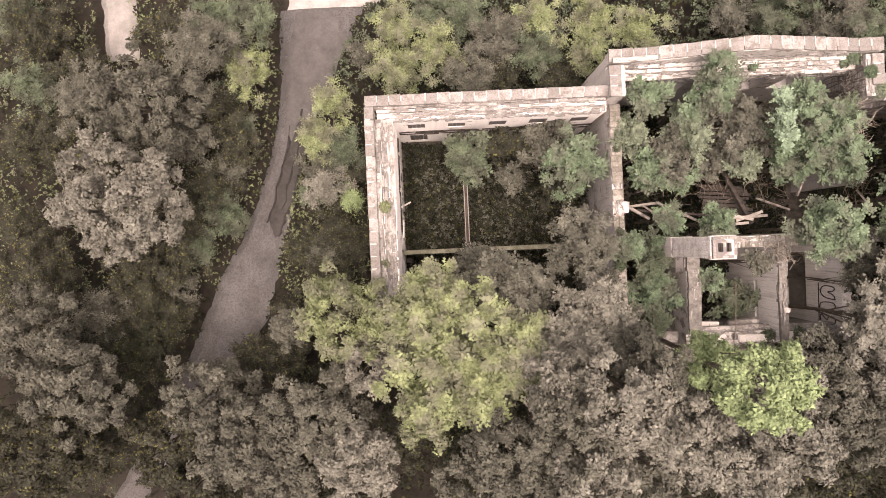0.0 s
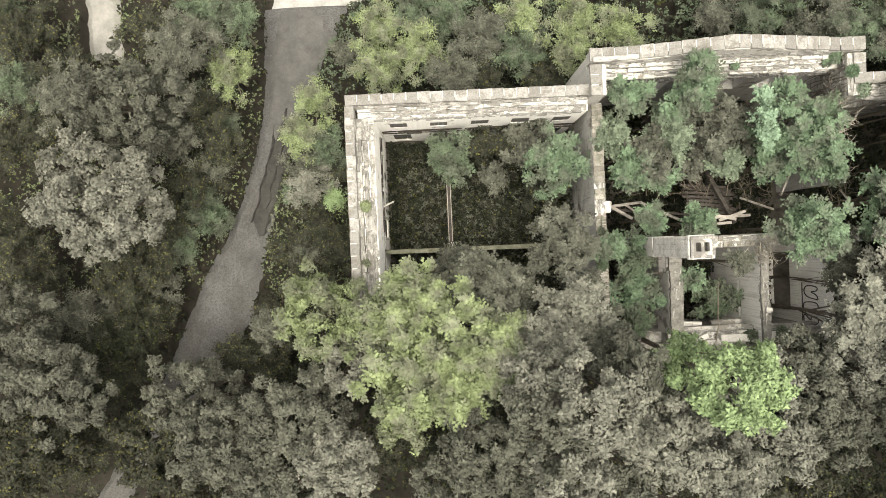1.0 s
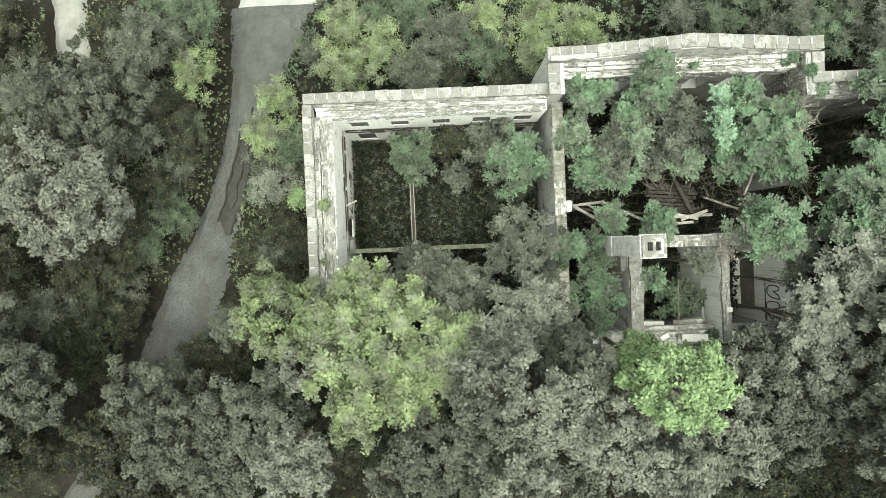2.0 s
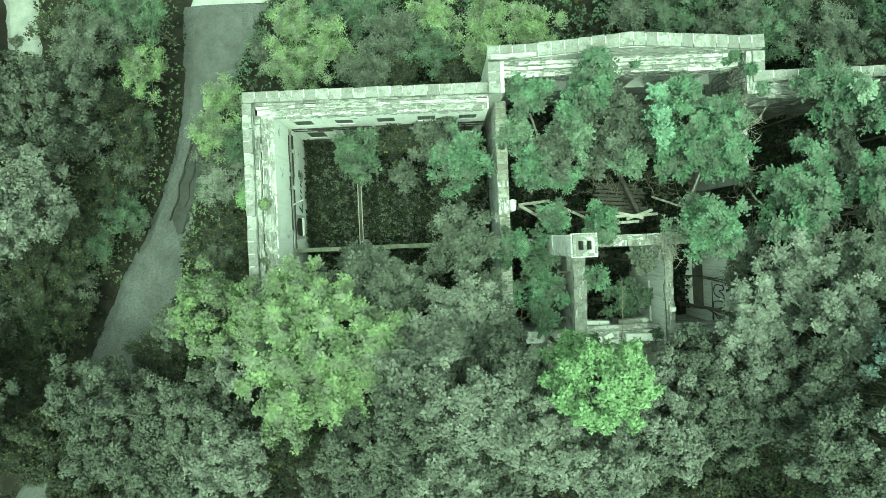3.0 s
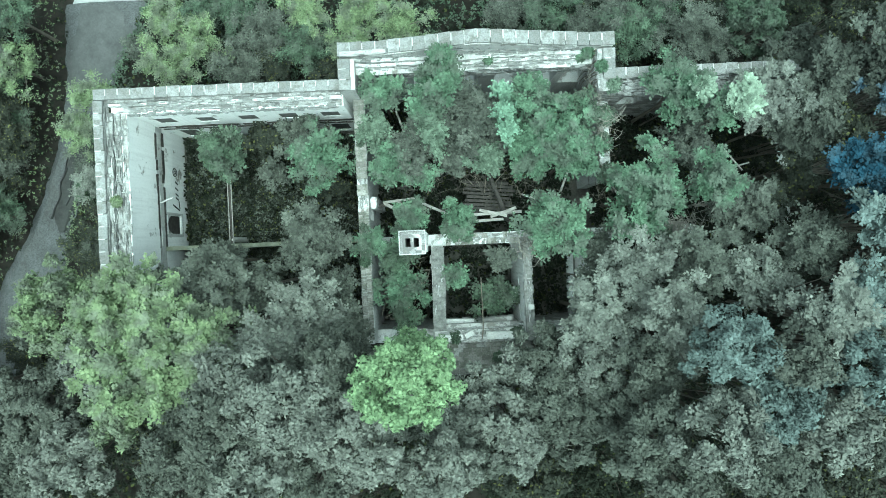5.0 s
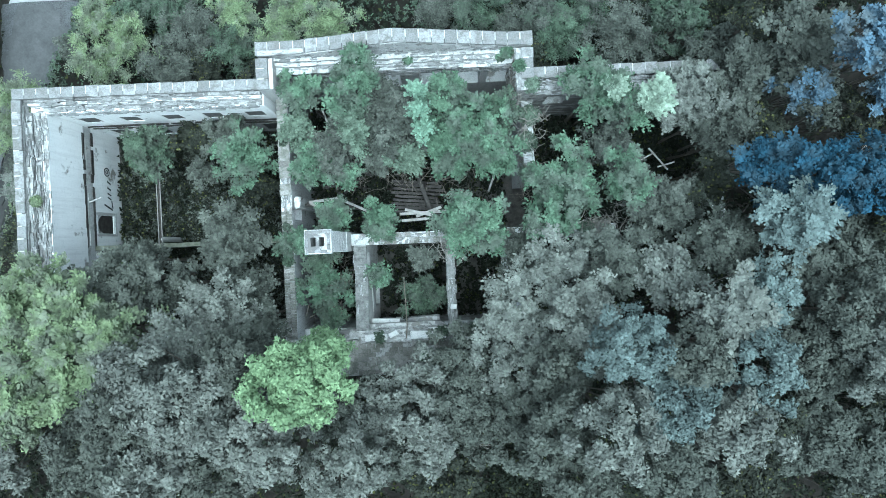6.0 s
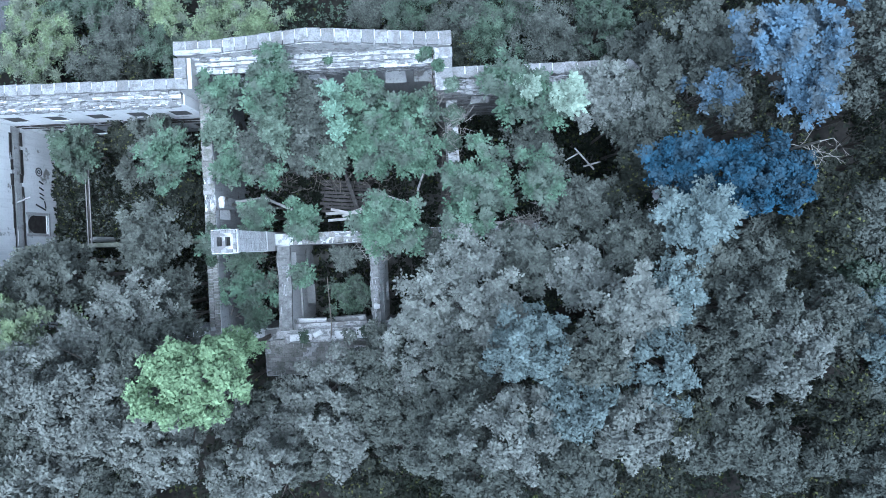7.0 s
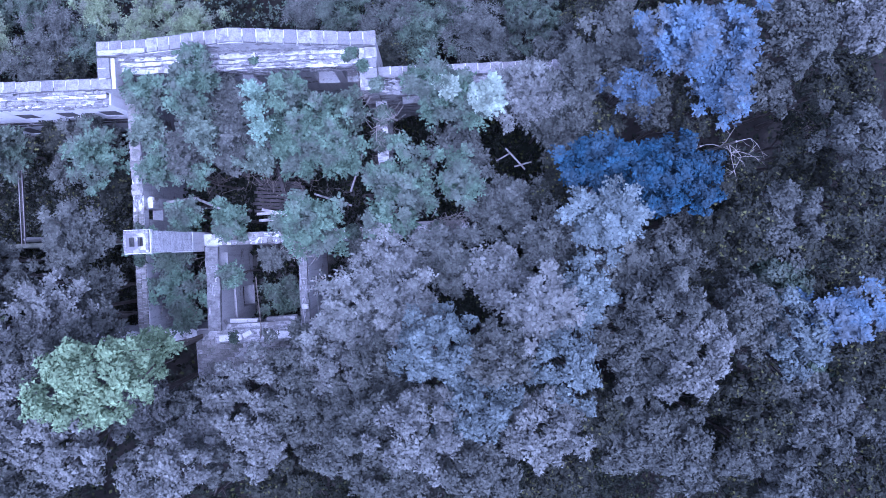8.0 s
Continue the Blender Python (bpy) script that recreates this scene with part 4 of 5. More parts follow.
tagged(part("sapling_pole", mesh_of("sapling_pole", *tube([(15.42, -6.0, 6.80), (15.5, -5.3, 6.95), (15.45, -2.7, 7.3)], [0.035, 0.03, 0.022], 6), BARK)), "thin bare pole propped on the south ledge", "pole")
tagged(part("loose_stone", box_data("loose_stone", -0.16, 0.16, -0.13, 0.13, 0, 0.2, MORTAR, 0.03, 0.05), None, "", pose(18.02, -4.36, 7.36)), "small white stone lying on the wall", "stone")

# ---- south ledges and porch ----
def slab(name, x, y, z, lx, ly, lz, turn, tip, material, label):
    """A broken slab that lies where it fell, slightly turned and tipped."""
    tagged(part(name, box_data(name, -lx / 2, lx / 2, -ly / 2, ly / 2, -lz, 0, material, 0.025, 0.03), None, "", pose(x, y, z, tip, 0, turn)), label, "slab", "broken slabs on the south wall")


for x, y, z, lx, ly, lz, turn, tip, m in ((15.3, -5.42, 6.42, 4.1, 0.42, 0.3, 0.6, 3, RUBBLE), (14.3, -5.2, 5.95, 1.5, 0.4, 0.3, -2, 0, PLASTER), (16.4, -5.16, 6.0, 1.7, 0.35, 0.3, 3, 4, RUBBLE),
                                          (13.8, -5.9, 6.86, 1.2, 0.35, 0.16, 2, 2, PLASTER), (14.75, -5.72, 6.95, 0.5, 0.3, 0.25, 24, 0, PLASTER), (16.6, -5.85, 6.92, 1.9, 0.4, 0.22, -2, -2, PLASTER),
                                          (15.2, -6.05, 6.84, 1.0, 0.3, 0.14, 1, 0, RUBBLE), (18.5, -5.9, 6.86, 1.3, 0.6, 0.16, 3, 2, PLASTER), (20.1, -5.85, 6.9, 1.5, 0.55, 0.2, -3, 0, RUBBLE), (12.4, -5.85, 5.62, 1.6, 0.6, 0.2, 4, 3, RUBBLE)):
    slab("broken_slab", x, y, z, lx, ly, lz, turn, tip, m, "cracked pale slab on the south wall" if m is PLASTER else "grey mortar slab on the south wall")
porch = tagged(part("porch_roof", box_data("porch_roof", 11.6, 18.2, -8.1, -6.2, 5.2, 5.75, RUBBLE, 0.03, 0.04)), "flat brick porch roof with moss", "porch", kind="structure")
tagged(part("porch_wall", box_data("porch_wall", 11.7, 12.2, -8.0, -6.2, 0, 5.2, GREYWALL, 0.02, 0.03)), "brick side wall under the porch roof", "wall", kind="structure")
tagged(part("porch_wall", box_data("porch_wall", 17.6, 18.1, -8.0, -6.2, 0, 5.2, GREYWALL, 0.02, 0.03)), "brick side wall under the porch roof", "wall", kind="structure")
paver = [box_data("brick", -0.24, 0.24, -0.115, 0.115, -0.05, 0.02, BRICK, 0.006, 0.01) for _ in range(4)]
for i in range(8):
    for k in range(13):
        if random.random() > 0.06:
            part("brick", random.choice(paver), porch, "", Matrix.Translation((11.9 + k * 0.5 + 0.25 * (i % 2), -7.95 + i * 0.24, 5.76 + random.uniform(0, 0.015))))


# ---- spray paint on the walls ----
def stroke(name, points, width, thing):
    """A sprayed line through points (y, z) on a wall that faces along x, a few millimetres proud of it."""
    for _ in range(2 if len(points) < 12 else 0):
        soft = [points[0]]
        for (ya, za), (yb, zb) in zip(points, points[1:]):
            soft += [(ya * 0.75 + yb * 0.25, za * 0.75 + zb * 0.25), (ya * 0.25 + yb * 0.75, za * 0.25 + zb * 0.75)]
        points = soft + [points[-1]]
    verts, faces = [], []
    for i, (y, z) in enumerate(points):
        a, c = Vector(points[max(0, i - 1)]), Vector(points[min(len(points) - 1, i + 1)])
        d = (c - a).normalized()
        n = Vector((-d.y, d.x)) * width / 2
        for s in (-1, 1):
            verts += [(0.0, y + n.x * s, z + n.y * s), (thing["out"], y + n.x * s, z + n.y * s)]
    for i in range(len(points) - 1):
        k = 4 * i
        faces += [[k + 1, k + 3, k + 7, k + 5], [k, k + 1, k + 5, k + 4], [k + 2, k + 6, k + 7, k + 3]]
    part(name, mesh_of(name, verts, faces, PAINT), thing)


tag = tagged(new("graffiti"), "black sprayed scrawl on white plaster", "graffiti")
tag["out"] = 0.02
tag.location = (-2.33, 1.85, 2.0)
for y0, z0, lean, tall, wide in ((0.0, 0.0, 0.30, 0.95, 0.09), (0.10, -0.02, 0.45, 0.10, 0.08), (0.62, 0.12, 0.14, 0.42, 0.08), (0.86, 0.12, 0.14, 0.42, 0.08), (1.18, 0.12, 0.16, 0.42, 0.09), (1.55, 0.12, 0.16, 0.42, 0.09)):
    stroke("sprayed_bar", [(y0 + lean * i / 6, z0 + tall * i / 6) for i in range(7)], wide, tag)
stroke("sprayed_ring", [(2.25 + 0.24 * math.cos(t * 0.45), 0.50 + 0.28 * math.sin(t * 0.45)) for t in range(15)], 0.06, tag)
stroke("sprayed_ring", [(2.25 + 0.10 * math.cos(t * 0.45), 0.50 + 0.12 * math.sin(t * 0.45)) for t in range(15)], 0.05, tag)

tag2 = tagged(new("graffiti"), "large dark sprayed outlines on a grey wall", "graffiti")
tag2["out"] = -0.03
tag2.location = (21.18, -5.6, 4.9)
for pts in ([(0.1, 0.2), (0.15, 1.5), (0.55, 1.6), (0.6, 0.9), (0.3, 0.85), (0.75, 0.15), (0.1, 0.2)], [(0.85, 0.2), (1.0, 1.6), (1.4, 1.55), (1.35, 0.3), (1.1, 0.15), (0.85, 0.2)],
            [(1.55, 1.6), (1.6, 0.6), (1.9, 0.2), (2.3, 0.5), (2.25, 1.6), (2.0, 1.5), (1.95, 0.8), (1.8, 1.5), (1.55, 1.6)], [(0.2, 0.05), (2.4, 0.1)]):
    stroke("sprayed_line", pts, 0.055, tag2)


# ---- dead branches ----
def dead_branch(x, y, z, reach, label):
    """A bare forked branch, trunk and twigs, standing in a gap of the wood."""
    thing = tagged(new("dead_tree"), label, "tree")
    thing.location = (x, y, 0)
    rng = random.Random(int(x * 7))
    trunk = part("trunk", mesh_of("trunk", *tube([(0, 0, -0.1), (0.1, 0.05, z * 0.5), (0, 0, z)], [0.12, 0.09, 0.05], 7), DEADWOOD), thing)
    for i in range(7):
        a = rng.uniform(0, 6.28)
        p = Vector((0, 0, z * rng.uniform(0.82, 0.99)))
        line = [p]
        for k in range(5):
            a += rng.gauss(0, 0.4)
            p = p + Vector((math.cos(a), math.sin(a), rng.uniform(-0.1, 0.35))) * reach * 0.24
            line.append(p)
        part("limb", mesh_of("limb", *tube(line, [0.024, 0.02, 0.016, 0.012, 0.009, 0.004], 5), DEADWOOD), trunk)
        for k in range(5):
            f = rng.choice(line[1:5])
            h = a + rng.gauss(0, 1.0)
            g = f + Vector((math.cos(h), math.sin(h), rng.uniform(0, 0.4))) * reach * 0.16
            e = g + Vector((math.cos(h + rng.gauss(0, 0.5)), math.sin(h + rng.gauss(0, 0.5)), rng.uniform(0, 0.3))) * reach * 0.14
            part("twig", mesh_of("twig", *tube([f, g, e], [0.010, 0.008, 0.003], 4), DEADWOOD), trunk)


dead_branch(38.7, 2.6, 12.3, 1.7, "bare pale dead tree in a gap of the wood")
dead_branch(34.6, 5.6, 12.2, 1.3, "bare pale dead branches between green crowns")
dead_branch(18.6, -11.2, 9.0, 1.2, "bare dead tree below the crowns")
dead_branch(27.5, 0.6, 9.5, 1.4, "bare dead branches over the east wing")


def brush(x, y, z, rx, ry, rz, count, material, label):
    """A tangle of bare twigs and dry creeper stems that nobody could count."""
    rng = random.Random(int(x * 13 + y * 5))
    verts, faces = [], []
    for _ in range(count):
        p = Vector((x + rng.gauss(0, rx * 0.5), y + rng.gauss(0, ry * 0.5), z + rng.gauss(0, rz * 0.4)))
        d = Vector((rng.gauss(0, 1), rng.gauss(0, 1), rng.gauss(0, 0.6))).normalized() * rng.uniform(0.2, 0.6)
        k = Vector((rng.gauss(0, 0.16), rng.gauss(0, 0.16), rng.gauss(0, 0.12)))
        w = rng.uniform(0.008, 0.03)
        v, f = tube([p - d, p + k, p + d], [w, w * 0.8, w * 0.3], 4)
        n = len(verts)
        verts += v
        faces += [[i + n for i in g] for g in f]
    tagged(part("dead_brush", mesh_of("dead_brush", verts, faces, material)), label, "brushwood", kind="stuff")


brush(22.4, 5.0, 6.9, 0.8, 1.6, 0.6, 80, DEADWOOD, "dry grey creeper tangle on the broken cross wall")
brush(22.5, 2.2, 6.7, 0.7, 1.6, 0.6, 70, BARK, "brown creeper tangle on the broken cross wall")
brush(21.7, 7.0, 8.0, 0.3, 1.0, 1.0, 70, DEADWOOD, "dry grey creeper stems by the return wall")
brush(26.1, -0.3, 7.6, 1.6, 0.5, 0.4, 90, DEADWOOD, "pale dry branches lying over the wall")
brush(15.4, 2.9, 5.0, 2.2, 1.0, 0.6, 60, BARK, "brown branches fallen into the hall")
brush(12.3, 4.0, 5.6, 2.0, 2.0, 0.8, 120, BARK, "bare branches among the hall's saplings")
brush(18.3, 3.0, 6.0, 2.0, 1.8, 0.8, 60, BARK, "pale bare branches among the hall's saplings")
brush(11.4, -3.0, 6.4, 1.2, 1.8, 0.6, 90, BARK, "bare climbing stems beside the chimney")
brush(17.9, -1.3, 7.4, 0.6, 0.6, 0.4, 70, DEADWOOD, "grey leafless shrub on the corner of the walls")


# ---- creepers on the east return ----
creeper = tagged(new("creeper"), "bare grey creeper stems hanging down the wall", "creeper")
creeper.location = (21.5, 6.4, 0)
for i in range(9):
    y = 0.2 + 0.22 * i
    z1 = random.uniform(4.5, 6.5)
    pts = [(0.05 + random.uniform(-0.12, 0.02), y + random.uniform(-0.12, 0.12), 9.0 + (z1 - 9.0) * k / 5) for k in range(6)]
    part("stem", mesh_of("stem", *tube(pts, [0.03, 0.028, 0.025, 0.022, 0.018, 0.012], 5), BARK), creeper)


# ---- plants that root in the walls ----
def tuft(x, y, z, r, tone, label):
    """A small plant rooted in mortar: a few leafy stems."""
    n = int(60 * r * 10)
    d = RNG.normal(size=(n, 3))
    d[:, 2] = np.abs(d[:, 2])
    d /= np.linalg.norm(d, axis=1, keepdims=True)
    pos = d * r * RNG.uniform(0.3, 1.0, (n, 1)) * np.array([1, 1, 0.8])
    thing = tagged(new("wall_plant"), label, "plant", "plants rooted in the walls")
    thing.location = (x, y, z)
    part("leafage", leaf_mesh("leafage", pos, d + np.array([0, 0, 0.4]), LEAF[tone], 4, 0.12), thing)
    for i in range(4):
        e = Vector(pos[i * 3])
        part("stem", mesh_of("stem", *tube([(0, 0, -0.05), tuple(e * 0.5), tuple(e)], [0.012, 0.009, 0.004], 4), BARK), thing)


tuft(-2.9, 2.0, 8.4, 0.28, "olive", "small green plant rooted in the west ledge")
tuft(-3.0, -0.9, 8.4, 0.16, "olive", "tiny green plant rooted in the west ledge")
for x, y, z, r in ((21.2, 8.45, 8.7, 0.35), (21.75, 7.6, 9.15, 0.3), (20.9, 8.3, 8.5, 0.25), (16.2, 8.3, 8.5, 0.22)):
    tuft(x, y, z, r, "fresh", "green creeper leaves on the gable ledge")
for x, y, z, r in ((22.3, 6.7, 8.9, 0.45), (22.5, 5.6, 6.7, 0.6), (22.3, 4.2, 6.6, 0.6), (22.4, 2.6, 6.5, 0.6)):
    tuft(x, y, z, r, "fern", "creeper leaves on the broken cross wall")
for x, y, r in ((9.4, -1.6, 0.3), (9.45, 4.6, 0.2), (9.42, 0.2, 0.22)):
    tuft(x, y, 7.15, r, "green", "green shoots on the brick wall")
for x, r in ((14.8, 0.25), (19.2, 0.4), (20.6, 0.45), (23.5, 0.4), (25.2, 0.5)):
    tuft(x, -0.6, 7.1, r, "fern", "green shoots on the cross wall")
for x, y, r in ((14.0, -5.9, 0.3), (17.3, -5.8, 0.35), (19.0, -5.8, 0.45), (16.3, -7.2, 0.3)):
    tuft(x, y, 6.75 if y > -6.5 else 5.75, r, "green", "weeds rooted in the south wall")
tagged(part("pipe_stub", mesh_of("pipe_stub", *tube([(21.95, 7.75, 8.9), (21.93, 7.62, 9.26)], [0.09, 0.09], 12), CHARRED)), "dark iron pipe stub set in the return wall", "pipe")

tagged(part("rounded_coping", mesh_of("rounded_coping", *tube([(8.85, 8.70, 9.22), (9.6, 8.71, 9.24), (10.5, 8.74, 9.24), (11.1, 8.76, 9.22)], [0.15, 0.16, 0.16, 0.13], 14), RUBBLE)), "long smooth rounded white coping on the gable's corner", "coping")

# ---- undergrowth ----
def lane_edges(y):
    for (ya, la, ra), (yb, lb, rb) in zip(LANE_STATIONS, LANE_STATIONS[1:]):
        if ya <= y <= yb:
            f = (y - ya) / (yb - ya)
            return la + (lb - la) * f, ra + (rb - ra) * f
    return -9.4, -1.2


WALL_BOXES = [(-3.7, 9.0, 6.4, 7.6), (-3.7, -2.2, -6.2, 7.6), (9.0, 9.9, -6.2, 8.0), (8.7, 22.5, 7.9, 9.4), (21.5, 22.8, -0.4, 9.0), (22.4, 35.4, 6.4, 7.6),
              (9.8, 34.6, -1.1, -0.2), (12.9, 13.7, -5.6, -0.9), (17.6, 18.4, -5.6, -0.9), (21.1, 21.9, -5.6, -0.9), (-3.7, 35.4, -6.3, -5.4), (11.5, 12.8, -1.3, -0.1)]


def undergrowth(name, x0, x1, y0, y1, count, base, tall, material, label, size):
    """Low creepers, nettles and seedlings that nobody could count, heaped in drifts and kept off lane and walls."""
    p = RNG.uniform((x0, y0), (x1, y1), (count, 2))
    keep = np.ones(count, bool)
    for i, (x, y) in enumerate(p):
        l, r = lane_edges(y)
        if l + 0.1 < x < r - 0.1 or (y > 12.6 and -21.1 < x < -19.1) or any(a < x < b and c < y < d for a, b, c, d in WALL_BOXES):
            keep[i] = False
    p = p[keep]
    hill = np.array([noise.noise((x * 0.45, y * 0.45, 2.0)) * 0.6 + noise.noise((x * 1.6, y * 1.6, 4.0)) * 0.4 for x, y in p])
    fade = np.array([min(1.0, max(0.15, min(abs(x - lane_edges(y)[0]), abs(x - lane_edges(y)[1])) / 1.2)) for x, y in p])
    z = base + (tall * np.clip(0.5 + hill, 0.08, 1.2)) * fade * RNG.uniform(0.75, 1.0, len(p))
    pos = np.column_stack([p, z])
    nrm = np.column_stack([RNG.normal(0, 0.5, (len(p), 2)), np.ones(len(p))])
    ob = part(name, leaf_mesh(name, pos, nrm, material, 5, size))
    tagged(ob, label, "undergrowth", kind="stuff")


# drifts in the "shade" tone carry the darkness below crowns and walls as colour
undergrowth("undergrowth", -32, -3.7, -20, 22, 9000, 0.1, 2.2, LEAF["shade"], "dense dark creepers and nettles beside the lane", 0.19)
undergrowth("undergrowth", -30, -10, -2, 22, 7000, 0.3, 2.2, LEAF["olive"], "scattered lighter weeds on the slope by the lane", 0.095)
undergrowth("undergrowth", -10, -3.8, -5, 9, 2000, 0.3, 1.8, LEAF["olive"], "yellowish weeds between the lane and the wall", 0.10)
undergrowth("undergrowth", -8, 20, 9.5, 20, 3800, 0.4, 2.6, LEAF["green"], "lighter shrubs north of the ruin", 0.16)
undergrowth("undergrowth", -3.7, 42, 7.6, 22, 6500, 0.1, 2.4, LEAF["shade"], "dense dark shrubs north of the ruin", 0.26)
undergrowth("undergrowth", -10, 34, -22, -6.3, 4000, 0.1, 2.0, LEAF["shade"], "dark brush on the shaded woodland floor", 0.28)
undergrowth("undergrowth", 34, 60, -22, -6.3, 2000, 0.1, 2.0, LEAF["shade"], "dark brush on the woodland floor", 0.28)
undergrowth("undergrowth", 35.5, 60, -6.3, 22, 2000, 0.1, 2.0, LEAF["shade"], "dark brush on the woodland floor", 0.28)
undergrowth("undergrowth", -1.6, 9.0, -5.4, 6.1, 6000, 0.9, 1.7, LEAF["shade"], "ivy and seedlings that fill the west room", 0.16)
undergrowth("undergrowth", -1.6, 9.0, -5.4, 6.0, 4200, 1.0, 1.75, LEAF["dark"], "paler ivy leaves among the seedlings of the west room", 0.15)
undergrowth("undergrowth", -1.4, 9.0, -5.4, 5.8, 1000, 1.25, 1.75, LEAF["grey"], "light leaves scattered over the ivy of the west room", 0.15)
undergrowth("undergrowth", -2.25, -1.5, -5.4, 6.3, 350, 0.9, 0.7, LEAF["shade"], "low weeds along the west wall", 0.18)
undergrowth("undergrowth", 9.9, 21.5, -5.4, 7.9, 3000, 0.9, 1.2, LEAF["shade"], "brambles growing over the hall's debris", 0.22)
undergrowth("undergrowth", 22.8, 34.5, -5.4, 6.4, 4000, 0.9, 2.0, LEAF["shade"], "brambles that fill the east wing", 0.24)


# ---- lower trees added to darken gaps below the crowns, shade in their leaf colour ----
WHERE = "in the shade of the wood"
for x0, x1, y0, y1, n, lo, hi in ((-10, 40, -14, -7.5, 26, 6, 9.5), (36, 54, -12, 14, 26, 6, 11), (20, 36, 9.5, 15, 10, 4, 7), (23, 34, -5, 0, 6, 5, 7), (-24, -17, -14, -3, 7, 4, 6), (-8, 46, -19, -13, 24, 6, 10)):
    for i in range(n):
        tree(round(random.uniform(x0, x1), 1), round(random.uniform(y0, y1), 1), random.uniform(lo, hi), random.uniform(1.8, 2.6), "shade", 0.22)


# ---- the wood goes on all round ----
WHERE = "in the surrounding wood"
stock = [tree(-40 - 6 * k, 30, h, r, tone, 0.10) for k, (h, r, tone) in enumerate(((12, 3.2, "grey"), (15, 3.6, "dark"), (9, 2.6, "green"), (17, 3.4, "grey")))]
for k in range(60):
    a = random.uniform(0, 2 * math.pi)
    d = random.uniform(1.0, 1.9)
    x, y = 13 + 46 * d * math.cos(a), -1 + 29 * d * math.sin(a)
    if -30 < x < 57 and -21 < y < 21 or (y > 20 and -24 < x < 4):
        continue
    copy_thing(random.choice(stock), pose(x, y, 0, 0, 0, random.uniform(0, 360)))


# ---- trees and bushes ----
WHERE = "on the slope west of the lane"
tree(-17.0, 3.0, 9.8, 3.66, "pale")
tree(-16.2, 8.4, 8.0, 3.06, "grey")
tree(-19.9, 9.2, 6.0, 1.91, "grey")
tree(-23.6, 13.5, 4.5, 2.34, "dark")
tree(-24.0, 10.6, 4.0, 2.02, "green")
tree(-22.2, 7.8, 4.0, 2.20, "dark")
tree(-24.8, 7.2, 4.0, 2.02, "dark")
tree(-15.7, 13.2, 4.0, 2.02, "dark")
tree(-13.2, 11.5, 6.5, 2.21, "grey")
tree(-10.3, 13.2, 6.0, 1.59, "green")
tree(-11.2, 10.8, 4.5, 1.66, "olive")
tree(-12.9, 8.7, 4.0, 1.85, "dark")
tree(-14.8, 7.0, 4.5, 2.00, "grey")
tree(-12.1, 6.5, 3.5, 1.42, "dark")
tree(-13.8, 4.1, 3.5, 1.98, "dark")
tree(-13.3, 2.0, 3.0, 1.44, "green")
tree(-15.6, 1.8, 3.5, 1.88, "dark")
tree(-16.4, -0.6, 4.0, 1.85, "dark")
tree(-23.5, -0.5, 6.0, 2.58, "dark")
tree(-24.5, 2.1, 5.0, 1.63, "dark")
tree(-21.8, -4.4, 9.0, 2.82, "grey")
tree(-19.2, -6.6, 10.0, 2.73, "grey")
tree(-21.8, -9.8, 10.0, 3.03, "dark")
tree(-20.1, -3.5, 5.0, 2.14, "grey")
tree(-17.8, -2.8, 4.5, 1.83, "dark")
tree(-16.5, -3.7, 3.5, 1.42, "dark")
tree(-19.6, -6.2, 4.0, 2.02, "dark")
tree(-18.2, -0.7, 4.5, 1.83, "dark")
tree(-20.1, -10.7, 7.0, 2.34, "dark")
tree(-21.4, 11.5, 3.5, 1.53, "dark")
tree(-25.0, 14.9, 4.0, 1.68, "green")
tree(-13.1, 14.2, 3.5, 1.53, "green")
tree(-12.4, 9.9, 3.0, 1.2, "green")
tree(-11.9, 7.6, 2.6, 0.95, "green")
tree(-12.7, 5.2, 2.8, 1.1, "grey")
tree(-13.6, 3.1, 2.8, 1.1, "green")
tree(-14.9, 0.4, 3.0, 1.15, "green")
tree(-16.2, -1.8, 2.8, 1.1, "grey")
WHERE = "between the lane and the ruin"
tree(-6.0, 8.3, 5.5, 1.35, "olive")
tree(-7.0, 6.5, 5.0, 1.37, "olive")
tree(-5.6, 6.1, 4.5, 1.39, "green")
tree(-6.8, 3.7, 4.0, 1.41, "pale")
tree(-5.3, 2.9, 4.0, 0.80, "lime")
tree(-6.6, 1.4, 3.0, 1.55, "dark")
tree(-8.3, 0.1, 2.5, 1.46, "dark")
tree(-7.0, -1.6, 3.0, 1.65, "dark")
tree(-5.4, 0.3, 3.0, 1.23, "dark")
tree(-9.9, -6.1, 4.0, 1.85, "dark")
tree(-11.5, -6.2, 4.0, 1.51, "dark")
tree(-7.0, 5.1, 3.5, 1.22, "grey")
tree(-4.8, 4.6, 3.5, 0.87, "dark")
tree(-9.3, -3.9, 3.0, 1.37, "dark")
tree(-7.9, 3.4, 2.4, 0.85, "green")
tree(-7.5, -0.3, 2.6, 1.0, "grey")
WHERE = "south-west of the ruin"
tree(-12.9, -8.0, 8.0, 2.74, "grey")
tree(-15.3, -10.3, 8.0, 2.43, "dark")
tree(-10.5, -9.8, 10.5, 2.68, "grey")
tree(-13.5, -12.2, 9.0, 2.51, "dark")
tree(-6.4, -8.1, 12.0, 2.41, "grey")
tree(-4.5, -10.2, 12.5, 2.23, "pale")
tree(-8.4, -11.3, 11.0, 2.49, "grey")
tree(-5.1, -3.3, 11.3, 2.52, "olive")
tree(-3.9, -5.8, 11.0, 1.50, "pale")
tree(0.7, -5.1, 15.0, 3.96, "olive")
tree(2.7, -2.3, 12.5, 1.96, "grey")
